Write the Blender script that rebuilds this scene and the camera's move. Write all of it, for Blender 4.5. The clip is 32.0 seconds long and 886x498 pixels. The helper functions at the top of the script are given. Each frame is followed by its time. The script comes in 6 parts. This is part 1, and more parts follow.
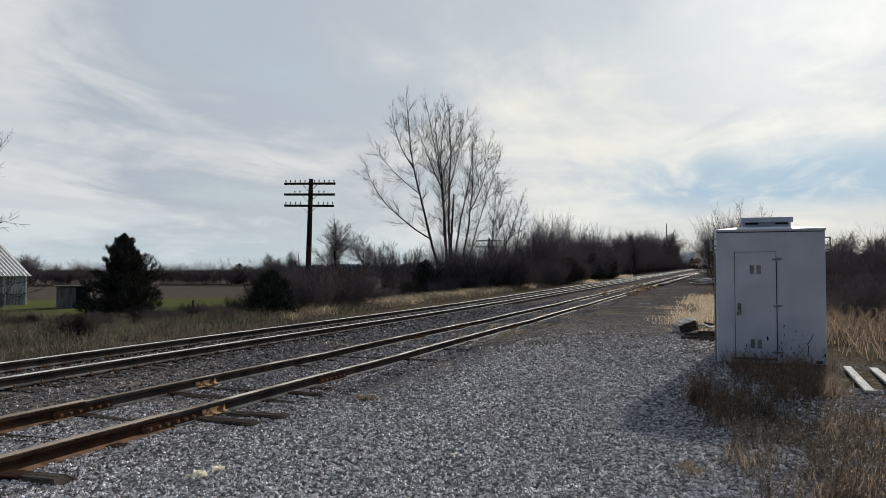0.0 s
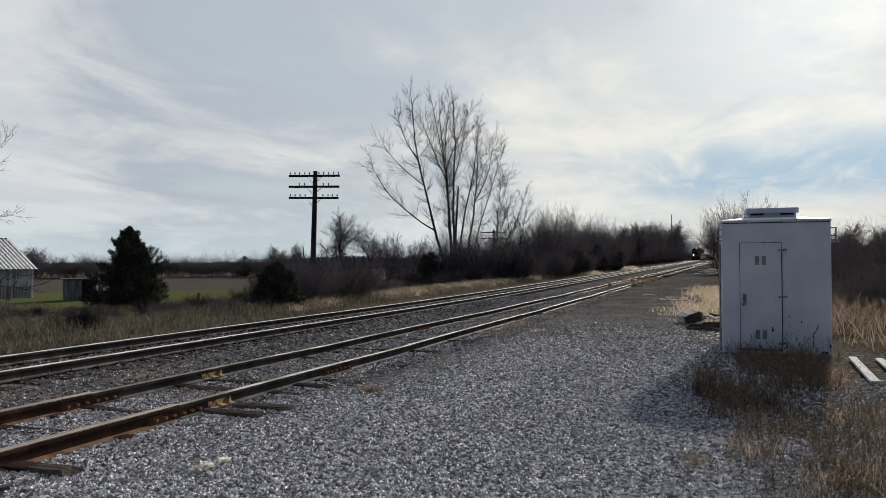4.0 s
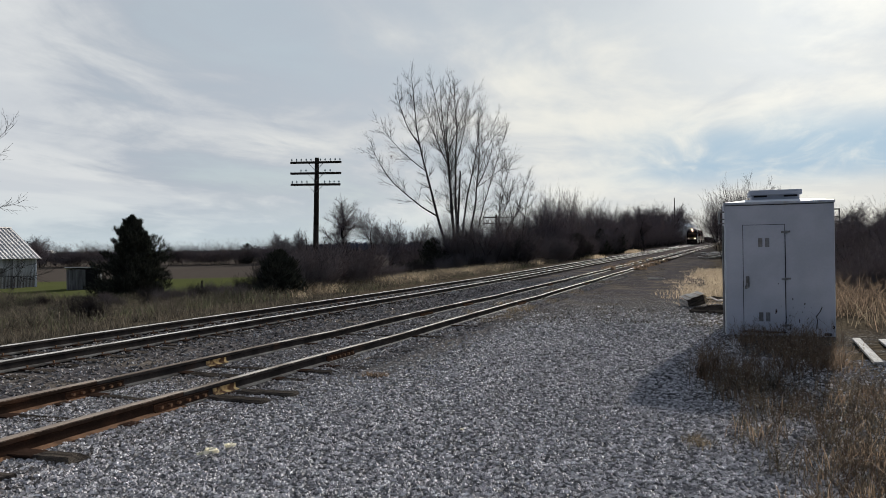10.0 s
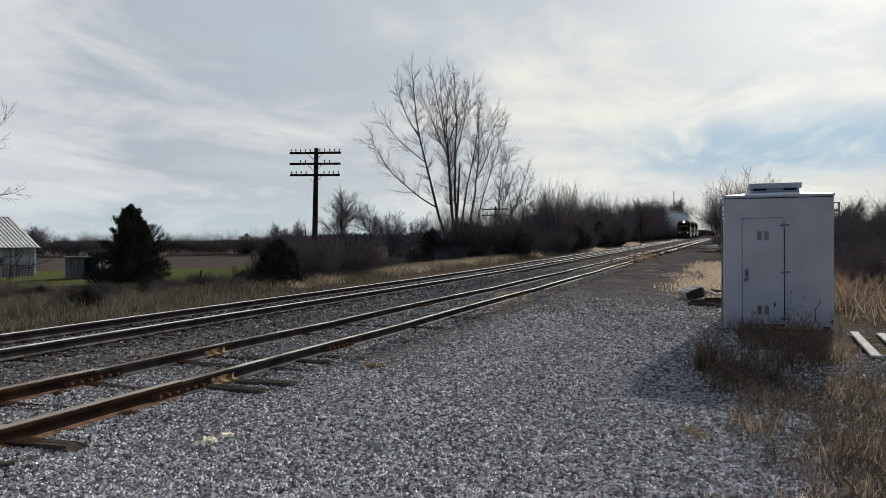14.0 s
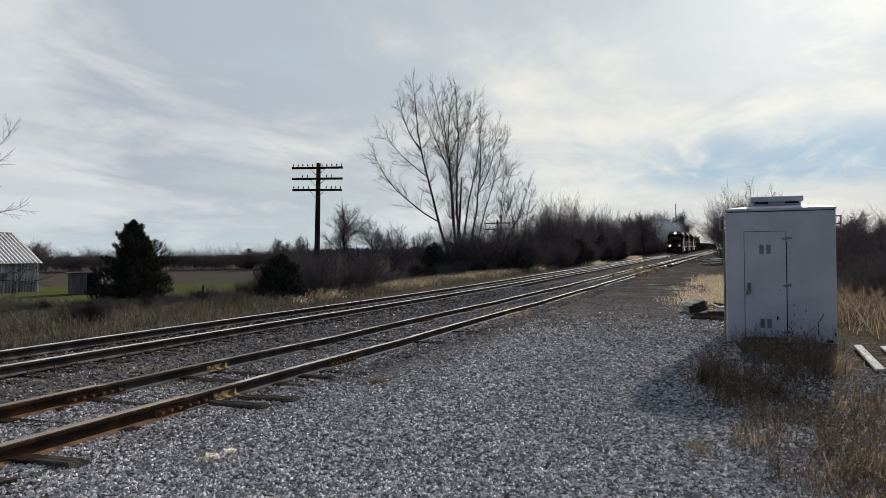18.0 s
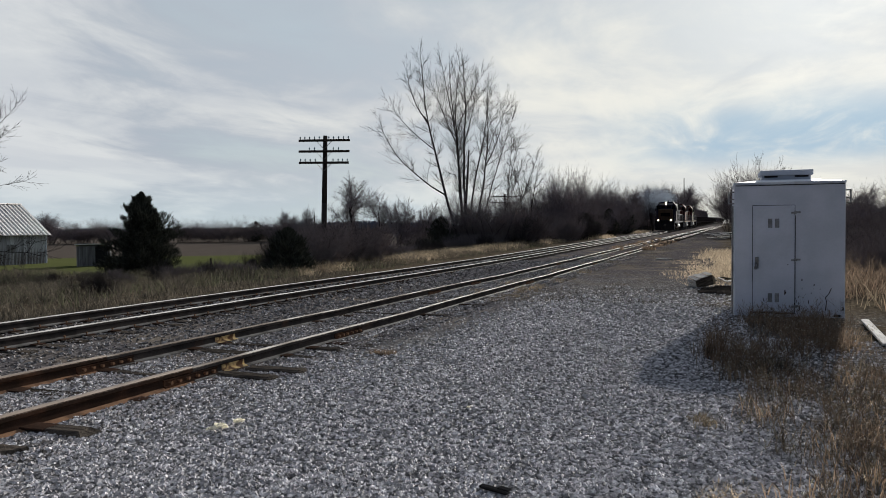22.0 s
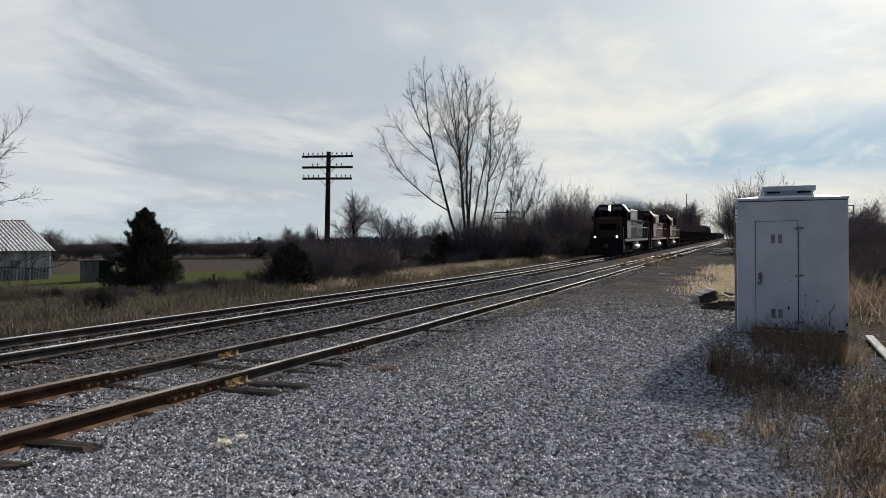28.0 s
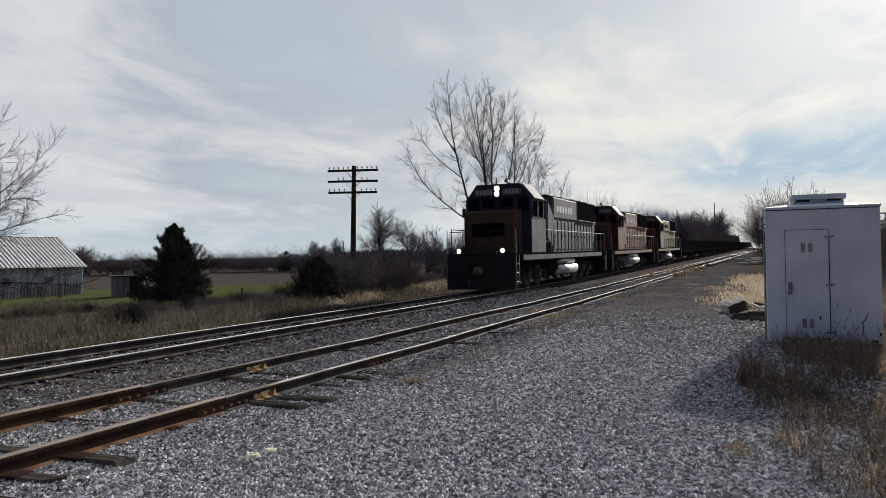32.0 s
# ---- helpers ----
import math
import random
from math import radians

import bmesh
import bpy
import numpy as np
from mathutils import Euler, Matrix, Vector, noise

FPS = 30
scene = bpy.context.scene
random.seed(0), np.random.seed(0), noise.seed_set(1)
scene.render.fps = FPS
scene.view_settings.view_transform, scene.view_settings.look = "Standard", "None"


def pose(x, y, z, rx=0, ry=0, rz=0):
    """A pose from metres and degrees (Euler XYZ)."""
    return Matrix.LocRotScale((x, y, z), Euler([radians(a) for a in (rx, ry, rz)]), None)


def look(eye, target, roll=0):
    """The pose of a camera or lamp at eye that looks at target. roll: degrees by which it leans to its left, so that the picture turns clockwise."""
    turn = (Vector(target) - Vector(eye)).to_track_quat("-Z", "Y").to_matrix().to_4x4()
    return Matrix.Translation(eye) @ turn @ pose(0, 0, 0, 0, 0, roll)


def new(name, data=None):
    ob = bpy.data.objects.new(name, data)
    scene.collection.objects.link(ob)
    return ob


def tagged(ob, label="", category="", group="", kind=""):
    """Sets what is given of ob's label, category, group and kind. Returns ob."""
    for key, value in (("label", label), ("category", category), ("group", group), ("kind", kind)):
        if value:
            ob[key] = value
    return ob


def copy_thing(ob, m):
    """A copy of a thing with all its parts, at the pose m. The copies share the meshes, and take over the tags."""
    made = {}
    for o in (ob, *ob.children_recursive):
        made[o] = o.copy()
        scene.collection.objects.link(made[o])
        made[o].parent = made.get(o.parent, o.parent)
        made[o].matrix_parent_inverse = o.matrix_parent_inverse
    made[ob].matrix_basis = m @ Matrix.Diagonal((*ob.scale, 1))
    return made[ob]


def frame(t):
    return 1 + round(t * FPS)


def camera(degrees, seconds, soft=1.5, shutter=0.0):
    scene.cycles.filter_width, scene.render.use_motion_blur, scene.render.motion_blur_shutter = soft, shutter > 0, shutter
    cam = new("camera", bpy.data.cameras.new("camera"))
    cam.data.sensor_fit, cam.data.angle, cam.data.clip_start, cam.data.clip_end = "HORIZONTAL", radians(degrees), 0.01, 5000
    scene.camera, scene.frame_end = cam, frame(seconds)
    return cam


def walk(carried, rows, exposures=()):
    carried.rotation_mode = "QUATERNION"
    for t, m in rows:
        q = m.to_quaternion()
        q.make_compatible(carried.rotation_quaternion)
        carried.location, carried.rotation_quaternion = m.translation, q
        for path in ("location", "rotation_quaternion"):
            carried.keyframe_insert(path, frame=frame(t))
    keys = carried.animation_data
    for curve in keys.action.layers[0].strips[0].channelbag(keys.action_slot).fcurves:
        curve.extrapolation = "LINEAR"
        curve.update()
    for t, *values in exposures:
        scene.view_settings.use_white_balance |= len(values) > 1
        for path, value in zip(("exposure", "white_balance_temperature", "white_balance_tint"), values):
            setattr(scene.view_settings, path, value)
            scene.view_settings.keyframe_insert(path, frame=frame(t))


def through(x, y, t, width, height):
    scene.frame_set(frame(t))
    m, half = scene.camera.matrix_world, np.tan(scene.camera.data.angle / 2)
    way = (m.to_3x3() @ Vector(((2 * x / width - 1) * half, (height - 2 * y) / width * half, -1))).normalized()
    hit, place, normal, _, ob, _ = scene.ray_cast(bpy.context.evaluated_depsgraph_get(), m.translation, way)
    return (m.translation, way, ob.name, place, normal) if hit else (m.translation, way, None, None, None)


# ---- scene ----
cam = camera(61.0, 32.0, soft=0.65)
CAMERA_ROWS = [
    (0.0, pose(-0.007, 0.015, 1.678, 91.904, 0.005, 19.165)),
    (0.5, pose(-0.002, 0.014, 1.679, 91.994, 0.182, 19.350)),
    (1.0, pose(0.003, 0.011, 1.681, 92.175, 0.370, 19.599)),
    (1.5, pose(0.003, 0.010, 1.683, 92.147, 0.462, 19.620)),
    (2.0, pose(0.000, 0.011, 1.683, 91.973, 0.395, 19.498)),
    (2.5, pose(-0.002, 0.014, 1.680, 91.763, 0.326, 19.307)),
    (3.0, pose(-0.003, 0.016, 1.677, 91.576, 0.329, 19.320)),
    (3.5, pose(-0.003, 0.015, 1.676, 91.407, 0.250, 19.425)),
    (5.5, pose(-0.001, 0.004, 1.678, 91.173, 0.308, 19.903)),
    (6.0, pose(-0.001, 0.006, 1.678, 91.281, 0.421, 20.072)),
    (6.5, pose(-0.003, 0.009, 1.677, 91.230, 0.507, 20.024)),
    (7.0, pose(-0.006, 0.011, 1.674, 91.025, 0.436, 19.882)),
    (7.5, pose(-0.007, 0.012, 1.671, 90.862, 0.420, 19.660)),
    (8.0, pose(-0.005, 0.011, 1.672, 91.025, 0.446, 19.624)),
    (8.5, pose(-0.002, 0.009, 1.673, 91.283, 0.530, 19.574)),
    (9.0, pose(-0.002, 0.007, 1.672, 90.967, 0.615, 19.610)),
    (9.5, pose(-0.004, 0.013, 1.671, 90.456, 0.690, 19.693)),
    (10.0, pose(-0.005, 0.025, 1.670, 90.182, 0.729, 19.732)),
    (10.5, pose(-0.006, 0.040, 1.668, 89.649, 0.709, 19.835)),
    (11.0, pose(-0.009, 0.053, 1.668, 89.422, 0.609, 19.663)),
    (11.5, pose(-0.012, 0.059, 1.668, 89.702, 0.443, 19.497)),
    (12.0, pose(-0.013, 0.058, 1.666, 89.722, 0.385, 19.466)),
    (12.5, pose(-0.010, 0.051, 1.664, 89.705, 0.404, 19.605)),
    (13.0, pose(-0.006, 0.041, 1.665, 89.701, 0.439, 19.650)),
    (13.5, pose(-0.005, 0.035, 1.666, 89.516, 0.412, 19.646)),
    (14.0, pose(-0.008, 0.034, 1.665, 89.537, 0.375, 19.663)),
    (14.5, pose(-0.010, 0.036, 1.665, 89.591, 0.408, 19.719)),
    (16.5, pose(-0.009, 0.024, 1.671, 89.645, 0.205, 19.836)),
    (17.0, pose(-0.006, 0.024, 1.672, 89.971, 0.335, 19.971)),
    (17.5, pose(-0.004, 0.023, 1.672, 90.427, 0.446, 19.889)),
    (18.0, pose(-0.003, 0.020, 1.672, 90.614, 0.579, 19.824)),
    (18.5, pose(-0.000, 0.018, 1.671, 90.298, 0.579, 19.943)),
    (19.0, pose(0.004, 0.014, 1.667, 89.930, 0.575, 20.086)),
    (19.5, pose(0.004, 0.008, 1.664, 89.629, 0.591, 20.288)),
    (20.0, pose(-0.000, 0.011, 1.665, 89.455, 0.633, 20.338)),
    (20.5, pose(-0.003, 0.018, 1.666, 89.189, 0.610, 20.391)),
    (21.0, pose(-0.003, 0.022, 1.667, 89.049, 0.593, 20.431)),
    (21.5, pose(-0.004, 0.025, 1.666, 88.770, 0.492, 20.393)),
    (22.0, pose(-0.007, 0.030, 1.664, 88.592, 0.386, 20.346)),
    (22.5, pose(-0.011, 0.036, 1.661, 88.633, 0.349, 20.302)),
    (23.0, pose(-0.014, 0.038, 1.660, 88.756, 0.328, 20.410)),
    (23.5, pose(-0.015, 0.038, 1.660, 88.693, 0.317, 20.456)),
    (24.0, pose(-0.018, 0.039, 1.659, 88.674, 0.279, 20.458)),
    (24.5, pose(-0.020, 0.038, 1.660, 88.691, 0.240, 20.569)),
    (25.0, pose(-0.020, 0.035, 1.661, 88.803, 0.244, 20.650)),
    (25.5, pose(-0.017, 0.032, 1.662, 88.948, 0.231, 20.624)),
    (27.5, pose(-0.007, 0.005, 1.665, 89.948, 0.328, 20.430)),
    (28.0, pose(-0.005, 0.006, 1.668, 89.779, 0.393, 20.555)),
    (28.5, pose(-0.003, 0.008, 1.670, 89.780, 0.560, 20.674)),
    (29.0, pose(-0.001, 0.006, 1.671, 90.158, 0.605, 20.794)),
    (29.5, pose(-0.000, 0.001, 1.672, 90.614, 0.572, 20.802)),
    (30.0, pose(-0.001, -0.003, 1.673, 90.951, 0.425, 20.687)),
    (30.5, pose(0.000, -0.008, 1.673, 90.852, 0.352, 20.864)),
    (31.0, pose(0.005, -0.013, 1.673, 90.713, 0.535, 21.391)),
    (31.5, pose(0.009, -0.017, 1.673, 90.695, 0.788, 21.982)),
    (32.0, pose(0.009, -0.018, 1.673, 90.739, 0.974, 22.507)),
]
walk(cam, CAMERA_ROWS, exposures=((0.0, 1.22), (32.0, 1.22)))

# ---- world, sun ----
SUN_AZ, SUN_EL = 8.6, 19.0
sun_dir = Vector((math.sin(radians(SUN_AZ)) * math.cos(radians(SUN_EL)), math.cos(radians(SUN_AZ)) * math.cos(radians(SUN_EL)), math.sin(radians(SUN_EL))))
sun = new("sun", bpy.data.lights.new("sun", "SUN"))
sun.data.energy, sun.data.angle, sun.data.color = 5.0, radians(0.7), (1.0, 0.95, 0.88)
sun.matrix_world = look(sun_dir * 50, (0, 0, 0))


def build_world():
    w = bpy.data.worlds.new("world")
    scene.world = w
    w.use_nodes = True
    nt = w.node_tree
    nt.nodes.clear()
    N, L = nt.nodes.new, nt.links.new

    def math_node(op, a, b=None, clamp=False):
        n = N("ShaderNodeMath")
        n.operation, n.use_clamp = op, clamp
        for i, v in enumerate((a, b)):
            if v is None:
                continue
            if isinstance(v, (int, float)):
                n.inputs[i].default_value = v
            else:
                L(v, n.inputs[i])
        return n.outputs[0]

    def mix(fac, a, b):
        n = N("ShaderNodeMix")
        n.data_type = "RGBA"
        for s, v in ((n.inputs["Factor"], fac), (n.inputs[6], a), (n.inputs[7], b)):
            if isinstance(v, (int, float)):
                s.default_value = v
            elif isinstance(v, tuple):
                s.default_value = (*v, 1)
            else:
                L(v, s)
        return n.outputs[2]

    sky = N("ShaderNodeTexSky")
    sky.sky_type, sky.sun_disc = "NISHITA", False
    sky.sun_elevation, sky.sun_rotation = radians(SUN_EL), radians(SUN_AZ)
    co = N("ShaderNodeTexCoord").outputs["Generated"]
    sep = N("ShaderNodeSeparateXYZ")
    L(co, sep.inputs[0])
    zc = math_node("ADD", math_node("MAXIMUM", sep.outputs[2], 0.0), 0.16)
    u, v = math_node("DIVIDE", sep.outputs[0], zc), math_node("DIVIDE", sep.outputs[1], zc)
    comb = N("ShaderNodeCombineXYZ")
    L(u, comb.inputs[0]), L(v, comb.inputs[1])
    comb.inputs[2].default_value = CLOUD_SEED

    def noise_at(scale, detail, rough, dist, stretch=(1, 1, 1)):
        m = N("ShaderNodeMapping")
        m.inputs["Scale"].default_value = stretch
        m.inputs["Rotation"].default_value = (0, 0, radians(35))
        L(comb.outputs[0], m.inputs[0])
        n = N("ShaderNodeTexNoise")
        n.inputs["Scale"].default_value, n.inputs["Detail"].default_value = scale, detail
        n.inputs["Roughness"].default_value, n.inputs["Distortion"].default_value = rough, dist
        L(m.outputs[0], n.inputs["Vector"])
        return n.outputs["Fac"]

    def ramp(fac, lo, hi):
        n = N("ShaderNodeMapRange")
        n.interpolation_type = "SMOOTHSTEP"
        L(fac, n.inputs["Value"])
        n.inputs["From Min"].default_value, n.inputs["From Max"].default_value = lo, hi
        return n.outputs[0]

    big = noise_at(0.42, 2.5, 0.5, 0.3, (1.0, 0.6, 1))
    mid = noise_at(1.1, 9.0, 0.56, 0.5, (1.0, 0.75, 1))
    shape = math_node("ADD", math_node("MULTIPLY", big, 0.5), math_node("MULTIPLY", mid, 0.5))
    wisp = noise_at(3.1, 10.0, 0.6, 0.9, (1.0, 0.55, 1))
    shape = math_node("ADD", shape, math_node("MULTIPLY", math_node("SUBTRACT", wisp, 0.5), 0.15))
    veil = ramp(shape, 0.35, 0.50)
    bright = ramp(shape, 0.43, 0.57)
    dot = N("ShaderNodeVectorMath")
    dot.operation = "DOT_PRODUCT"
    L(co, dot.inputs[0])
    dot.inputs[1].default_value = sun_dir
    toward = math_node("MAXIMUM", dot.outputs["Value"], 0.0)
    near = math_node("POWER", toward, 3.6)
    glow = math_node("POWER", toward, 60.0)
    clear = N("ShaderNodeVectorMath")
    clear.operation = "SCALE"
    L(sky.outputs[0], clear.inputs[0])
    clear.inputs["Scale"].default_value = 0.085
    blue = mix(0.8, clear.outputs[0], (0.52, 0.595, 0.645))
    far_side = mix(bright, (0.355, 0.405, 0.485), (0.67, 0.70, 0.73))
    sun_side = mix(bright, (0.63, 0.67, 0.70), (0.87, 0.86, 0.795))
    cloud = mix(math_node("MULTIPLY", near, 1.25, True), far_side, sun_side)
    col = mix(veil, blue, cloud)
    # thin grey streaks in the cloud sheet
    streak = ramp(noise_at(0.95, 8.0, 0.58, 0.6, (1.0, 0.62, 1)), 0.47, 0.62)
    col = mix(math_node("MULTIPLY", streak, 0.33), col, (0.43, 0.48, 0.56))
    low = math_node("SUBTRACT", 1.0, ramp(sep.outputs[2], -0.02, 0.10))
    haze = mix(ramp(sep.outputs[0], -0.30, -0.05), (0.57, 0.68, 0.72), (0.74, 0.73, 0.66))
    col = mix(math_node("MULTIPLY", low, 0.75), col, haze)
    # a long gap of clear blue low over the far woods
    gap = math_node("MULTIPLY", ramp(sep.outputs[2], 0.065, 0.10), math_node("SUBTRACT", 1.0, ramp(sep.outputs[2], 0.12, 0.18)))
    gap = math_node("MULTIPLY", gap, ramp(sep.outputs[0], -0.20, 0.0))
    gap = math_node("MULTIPLY", gap, ramp(math_node("ADD", wisp, math_node("MULTIPLY", mid, 0.5)), 1.15, 0.62))
    col = mix(gap, col, (0.43, 0.56, 0.67))
    lift = N("ShaderNodeVectorMath")
    lift.operation = "SCALE"
    L(col, lift.inputs[0])
    L(math_node("ADD", 1.0, math_node("MULTIPLY", glow, 0.25)), lift.inputs["Scale"])
    # unseen sky away from the sun is dimmed and blued to deepen facing shade
    dimmed = N("ShaderNodeVectorMath")
    dimmed.operation = "MULTIPLY"
    L(lift.outputs[0], dimmed.inputs[0])
    dimmed.inputs[1].default_value = (0.30, 0.36, 0.47)
    shown = mix(ramp(dot.outputs["Value"], -0.25, 0.42), dimmed.outputs[0], lift.outputs[0])
    bg = N("ShaderNodeBackground")
    L(shown, bg.inputs["Color"])
    bg.inputs["Strength"].default_value = SKY_STRENGTH
    out = N("ShaderNodeOutputWorld")
    L(bg.outputs[0], out.inputs[0])


CLOUD_SEED, SKY_STRENGTH = 7.3, 0.425
build_world()


# ---- materials ----
def mat(name, a, b=None, rough=0.85, metal=0.0, scale=6.0, fine=60.0, bump=0.2, vary=0.0, spread=(0.35, 0.65), wear=None, wear_scale=2.0, wear_at=(0.58, 0.68), stretch=(1, 1, 1), island=False, grainy=0.8, through=0.0, spec=None):
    """A worn surface: two colours in patches, fine grain, relief, and an optional third colour in blotches."""
    m = bpy.data.materials.new(name)
    m.use_nodes = True
    nt = m.node_tree
    p = nt.nodes["Principled BSDF"]
    N, L = nt.nodes.new, nt.links.new
    b = b or tuple(c * 0.7 for c in a)
    tc = N("ShaderNodeTexCoord")
    mp = N("ShaderNodeMapping")
    mp.inputs["Scale"].default_value = stretch
    L(tc.outputs["Object"], mp.inputs[0])

    def noise_tex(s, d):
        n = N("ShaderNodeTexNoise")
        n.inputs["Scale"].default_value, n.inputs["Detail"].default_value = s, d
        L(mp.outputs[0], n.inputs["Vector"])
        return n.outputs["Fac"]

    def rng(f, lo, hi):
        n = N("ShaderNodeMapRange")
        n.interpolation_type = "SMOOTHSTEP"
        n.inputs["From Min"].default_value, n.inputs["From Max"].default_value = lo, hi
        L(f, n.inputs["Value"])
        return n.outputs[0]

    def mixc(f, x, y):
        n = N("ShaderNodeMix")
        n.data_type = "RGBA"
        if isinstance(f, float):
            n.inputs["Factor"].default_value = f
        else:
            L(f, n.inputs["Factor"])
        for s, v in ((n.inputs[6], x), (n.inputs[7], y)):
            if isinstance(v, tuple):
                s.default_value = (*v, 1)
            else:
                L(v, s)
        return n.outputs[2]

    grain = noise_tex(fine, 4)
    col = mixc(rng(noise_tex(scale, 5), *spread), a, b)
    if wear:
        col = mixc(rng(noise_tex(wear_scale, 8), *wear_at), col, wear)
    hsv = N("ShaderNodeHueSaturation")
    L(col, hsv.inputs["Color"])
    val = N("ShaderNodeMath")
    val.operation = "MULTIPLY_ADD"
    L(grain, val.inputs[0])
    val.inputs[1].default_value, val.inputs[2].default_value = grainy, 1 - grainy / 2
    last = val.outputs[0]
    if vary:
        if island:
            r = N("ShaderNodeNewGeometry").outputs["Random Per Island"]
        else:
            r = N("ShaderNodeObjectInfo").outputs["Random"]
        k = N("ShaderNodeMath")
        k.operation = "MULTIPLY_ADD"
        L(r, k.inputs[0])
        k.inputs[1].default_value, k.inputs[2].default_value = 2 * vary, 1 - vary
        k2 = N("ShaderNodeMath")
        k2.operation = "MULTIPLY"
        L(k.outputs[0], k2.inputs[0]), L(last, k2.inputs[1])
        last = k2.outputs[0]
    L(last, hsv.inputs["Value"])
    L(hsv.outputs[0], p.inputs["Base Color"])
    p.inputs["Roughness"].default_value, p.inputs["Metallic"].default_value = rough, metal
    p.inputs["Specular IOR Level"].default_value = 0.5 if rough < 0.6 else (0.03 if rough < 0.8 else 0.0)
    if spec is not None:
        p.inputs["Specular IOR Level"].default_value = spec
    p.inputs["Diffuse Roughness"].default_value = 1.0 if rough > 0.7 and not through else 0.0
    if bump:
        bp = N("ShaderNodeBump")
        bp.inputs["Strength"].default_value, bp.inputs["Distance"].default_value = bump, 0.02
        L(grain, bp.inputs["Height"])
        L(bp.outputs[0], p.inputs["Normal"])
    if through:
        # thin dry leaves let part of the light through
        tr = N("ShaderNodeBsdfTranslucent")
        L(hsv.outputs[0], tr.inputs["Color"])
        mx = N("ShaderNodeMixShader")
        mx.inputs[0].default_value = through
        L(p.outputs[0], mx.inputs[1]), L(tr.outputs[0], mx.inputs[2])
        L(mx.outputs[0], nt.nodes["Material Output"].inputs["Surface"])
    return m


def glow_mat(name, color, strength):
    m = bpy.data.materials.new(name)
    m.use_nodes = True
    p = m.node_tree.nodes["Principled BSDF"]
    p.inputs["Base Color"].default_value = (0.8, 0.8, 0.8, 1)
    p.inputs["Emission Color"].default_value, p.inputs["Emission Strength"].default_value = (*color, 1), strength
    return m


def ground_mat():
    """Crushed stone along the tracks, dry soil beside it, a mown strip and ploughed land further out."""
    m = bpy.data.materials.new("ground_surface")
    m.use_nodes = True
    nt = m.node_tree
    p = nt.nodes["Principled BSDF"]
    N, L = nt.nodes.new, nt.links.new
    pos = N("ShaderNodeTexCoord").outputs["Object"]
    sep = N("ShaderNodeSeparateXYZ")
    L(pos, sep.inputs[0])
    X, Y = sep.outputs[0], sep.outputs[1]

    def m2(op, a, b, clamp=False):
        n = N("ShaderNodeMath")
        n.operation, n.use_clamp = op, clamp
        for i, v in enumerate((a, b)):
            if isinstance(v, (int, float)):
                n.inputs[i].default_value = v
            else:
                L(v, n.inputs[i])
        return n.outputs[0]

    def nz(s, d=4, off=0.0):
        mp = N("ShaderNodeMapping")
        mp.inputs["Location"].default_value = (off, off, 0)
        L(pos, mp.inputs[0])
        n = N("ShaderNodeTexNoise")
        n.inputs["Scale"].default_value, n.inputs["Detail"].default_value = s, d
        L(mp.outputs[0], n.inputs["Vector"])
        return n.outputs["Fac"]

    def rng(f, lo, hi):
        n = N("ShaderNodeMapRange")
        n.interpolation_type = "SMOOTHSTEP"
        n.inputs["From Min"].default_value, n.inputs["From Max"].default_value = lo, hi
        L(f, n.inputs["Value"])
        return n.outputs[0]

    def mixc(f, x, y):
        n = N("ShaderNodeMix")
        n.data_type = "RGBA"
        L(f, n.inputs["Factor"])
        for s, v in ((n.inputs[6], x), (n.inputs[7], y)):
            if isinstance(v, tuple):
                s.default_value = (*v, 1)
            else:
                L(v, s)
        return n.outputs[2]

    stones = N("ShaderNodeTexVoronoi")
    stones.inputs["Scale"].default_value = 22.0
    L(pos, stones.inputs["Vector"])
    s_sep = N("ShaderNodeSeparateXYZ")
    L(stones.outputs["Color"], s_sep.inputs[0])
    stone = mixc(s_sep.outputs[0], (0.055, 0.054, 0.057), (0.25, 0.246, 0.256))
    stone = mixc(rng(s_sep.outputs[1], 0.74, 0.9), stone, (0.48, 0.47, 0.46))
    # Shade in the gaps between stones is painted in; the near bed is darker.
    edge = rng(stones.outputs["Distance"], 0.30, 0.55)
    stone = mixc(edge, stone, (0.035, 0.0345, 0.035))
    near_gap_shade = m2("MULTIPLY", rng(Y, 12.0, 6.0), 0.5)
    stone = mixc(near_gap_shade, stone, (0.06, 0.061, 0.066))
    # grit and darker worn ground along the siding and over the far lot
    wob = m2("MULTIPLY", m2("SUBTRACT", nz(0.35, 5), 0.5), 5.0)
    grit = mixc(rng(nz(14, 8), 0.36, 0.64), (0.012, 0.011, 0.0125), (0.085, 0.077, 0.081))
    grit = mixc(m2("MULTIPLY", rng(nz(0.6, 9, 3.0), 0.48, 0.62), 0.8), grit, (0.10, 0.083, 0.066))
    near_track = m2("MULTIPLY", rng(m2("ADD", X, m2("MULTIPLY", wob, 0.6)), -3.6, -5.2), 0.7)
    far_lot = m2("MULTIPLY", rng(m2("ADD", Y, m2("MULTIPLY", wob, 2.0)), 16.0, 34.0), 0.8)
    worn = m2("MAXIMUM", near_track, far_lot)
    fresh = rng(m2("ADD", Y, m2("MULTIPLY", X, -0.25)), 9.0, 6.8)
    worn = m2("MULTIPLY", worn, m2("SUBTRACT", 1.0, m2("MULTIPLY", fresh, 0.7)))
    stone = mixc(worn, stone, grit)
    mottle = m2("MULTIPLY", rng(nz(1.3, 9, 5.0), 0.42, 0.68), 0.3)
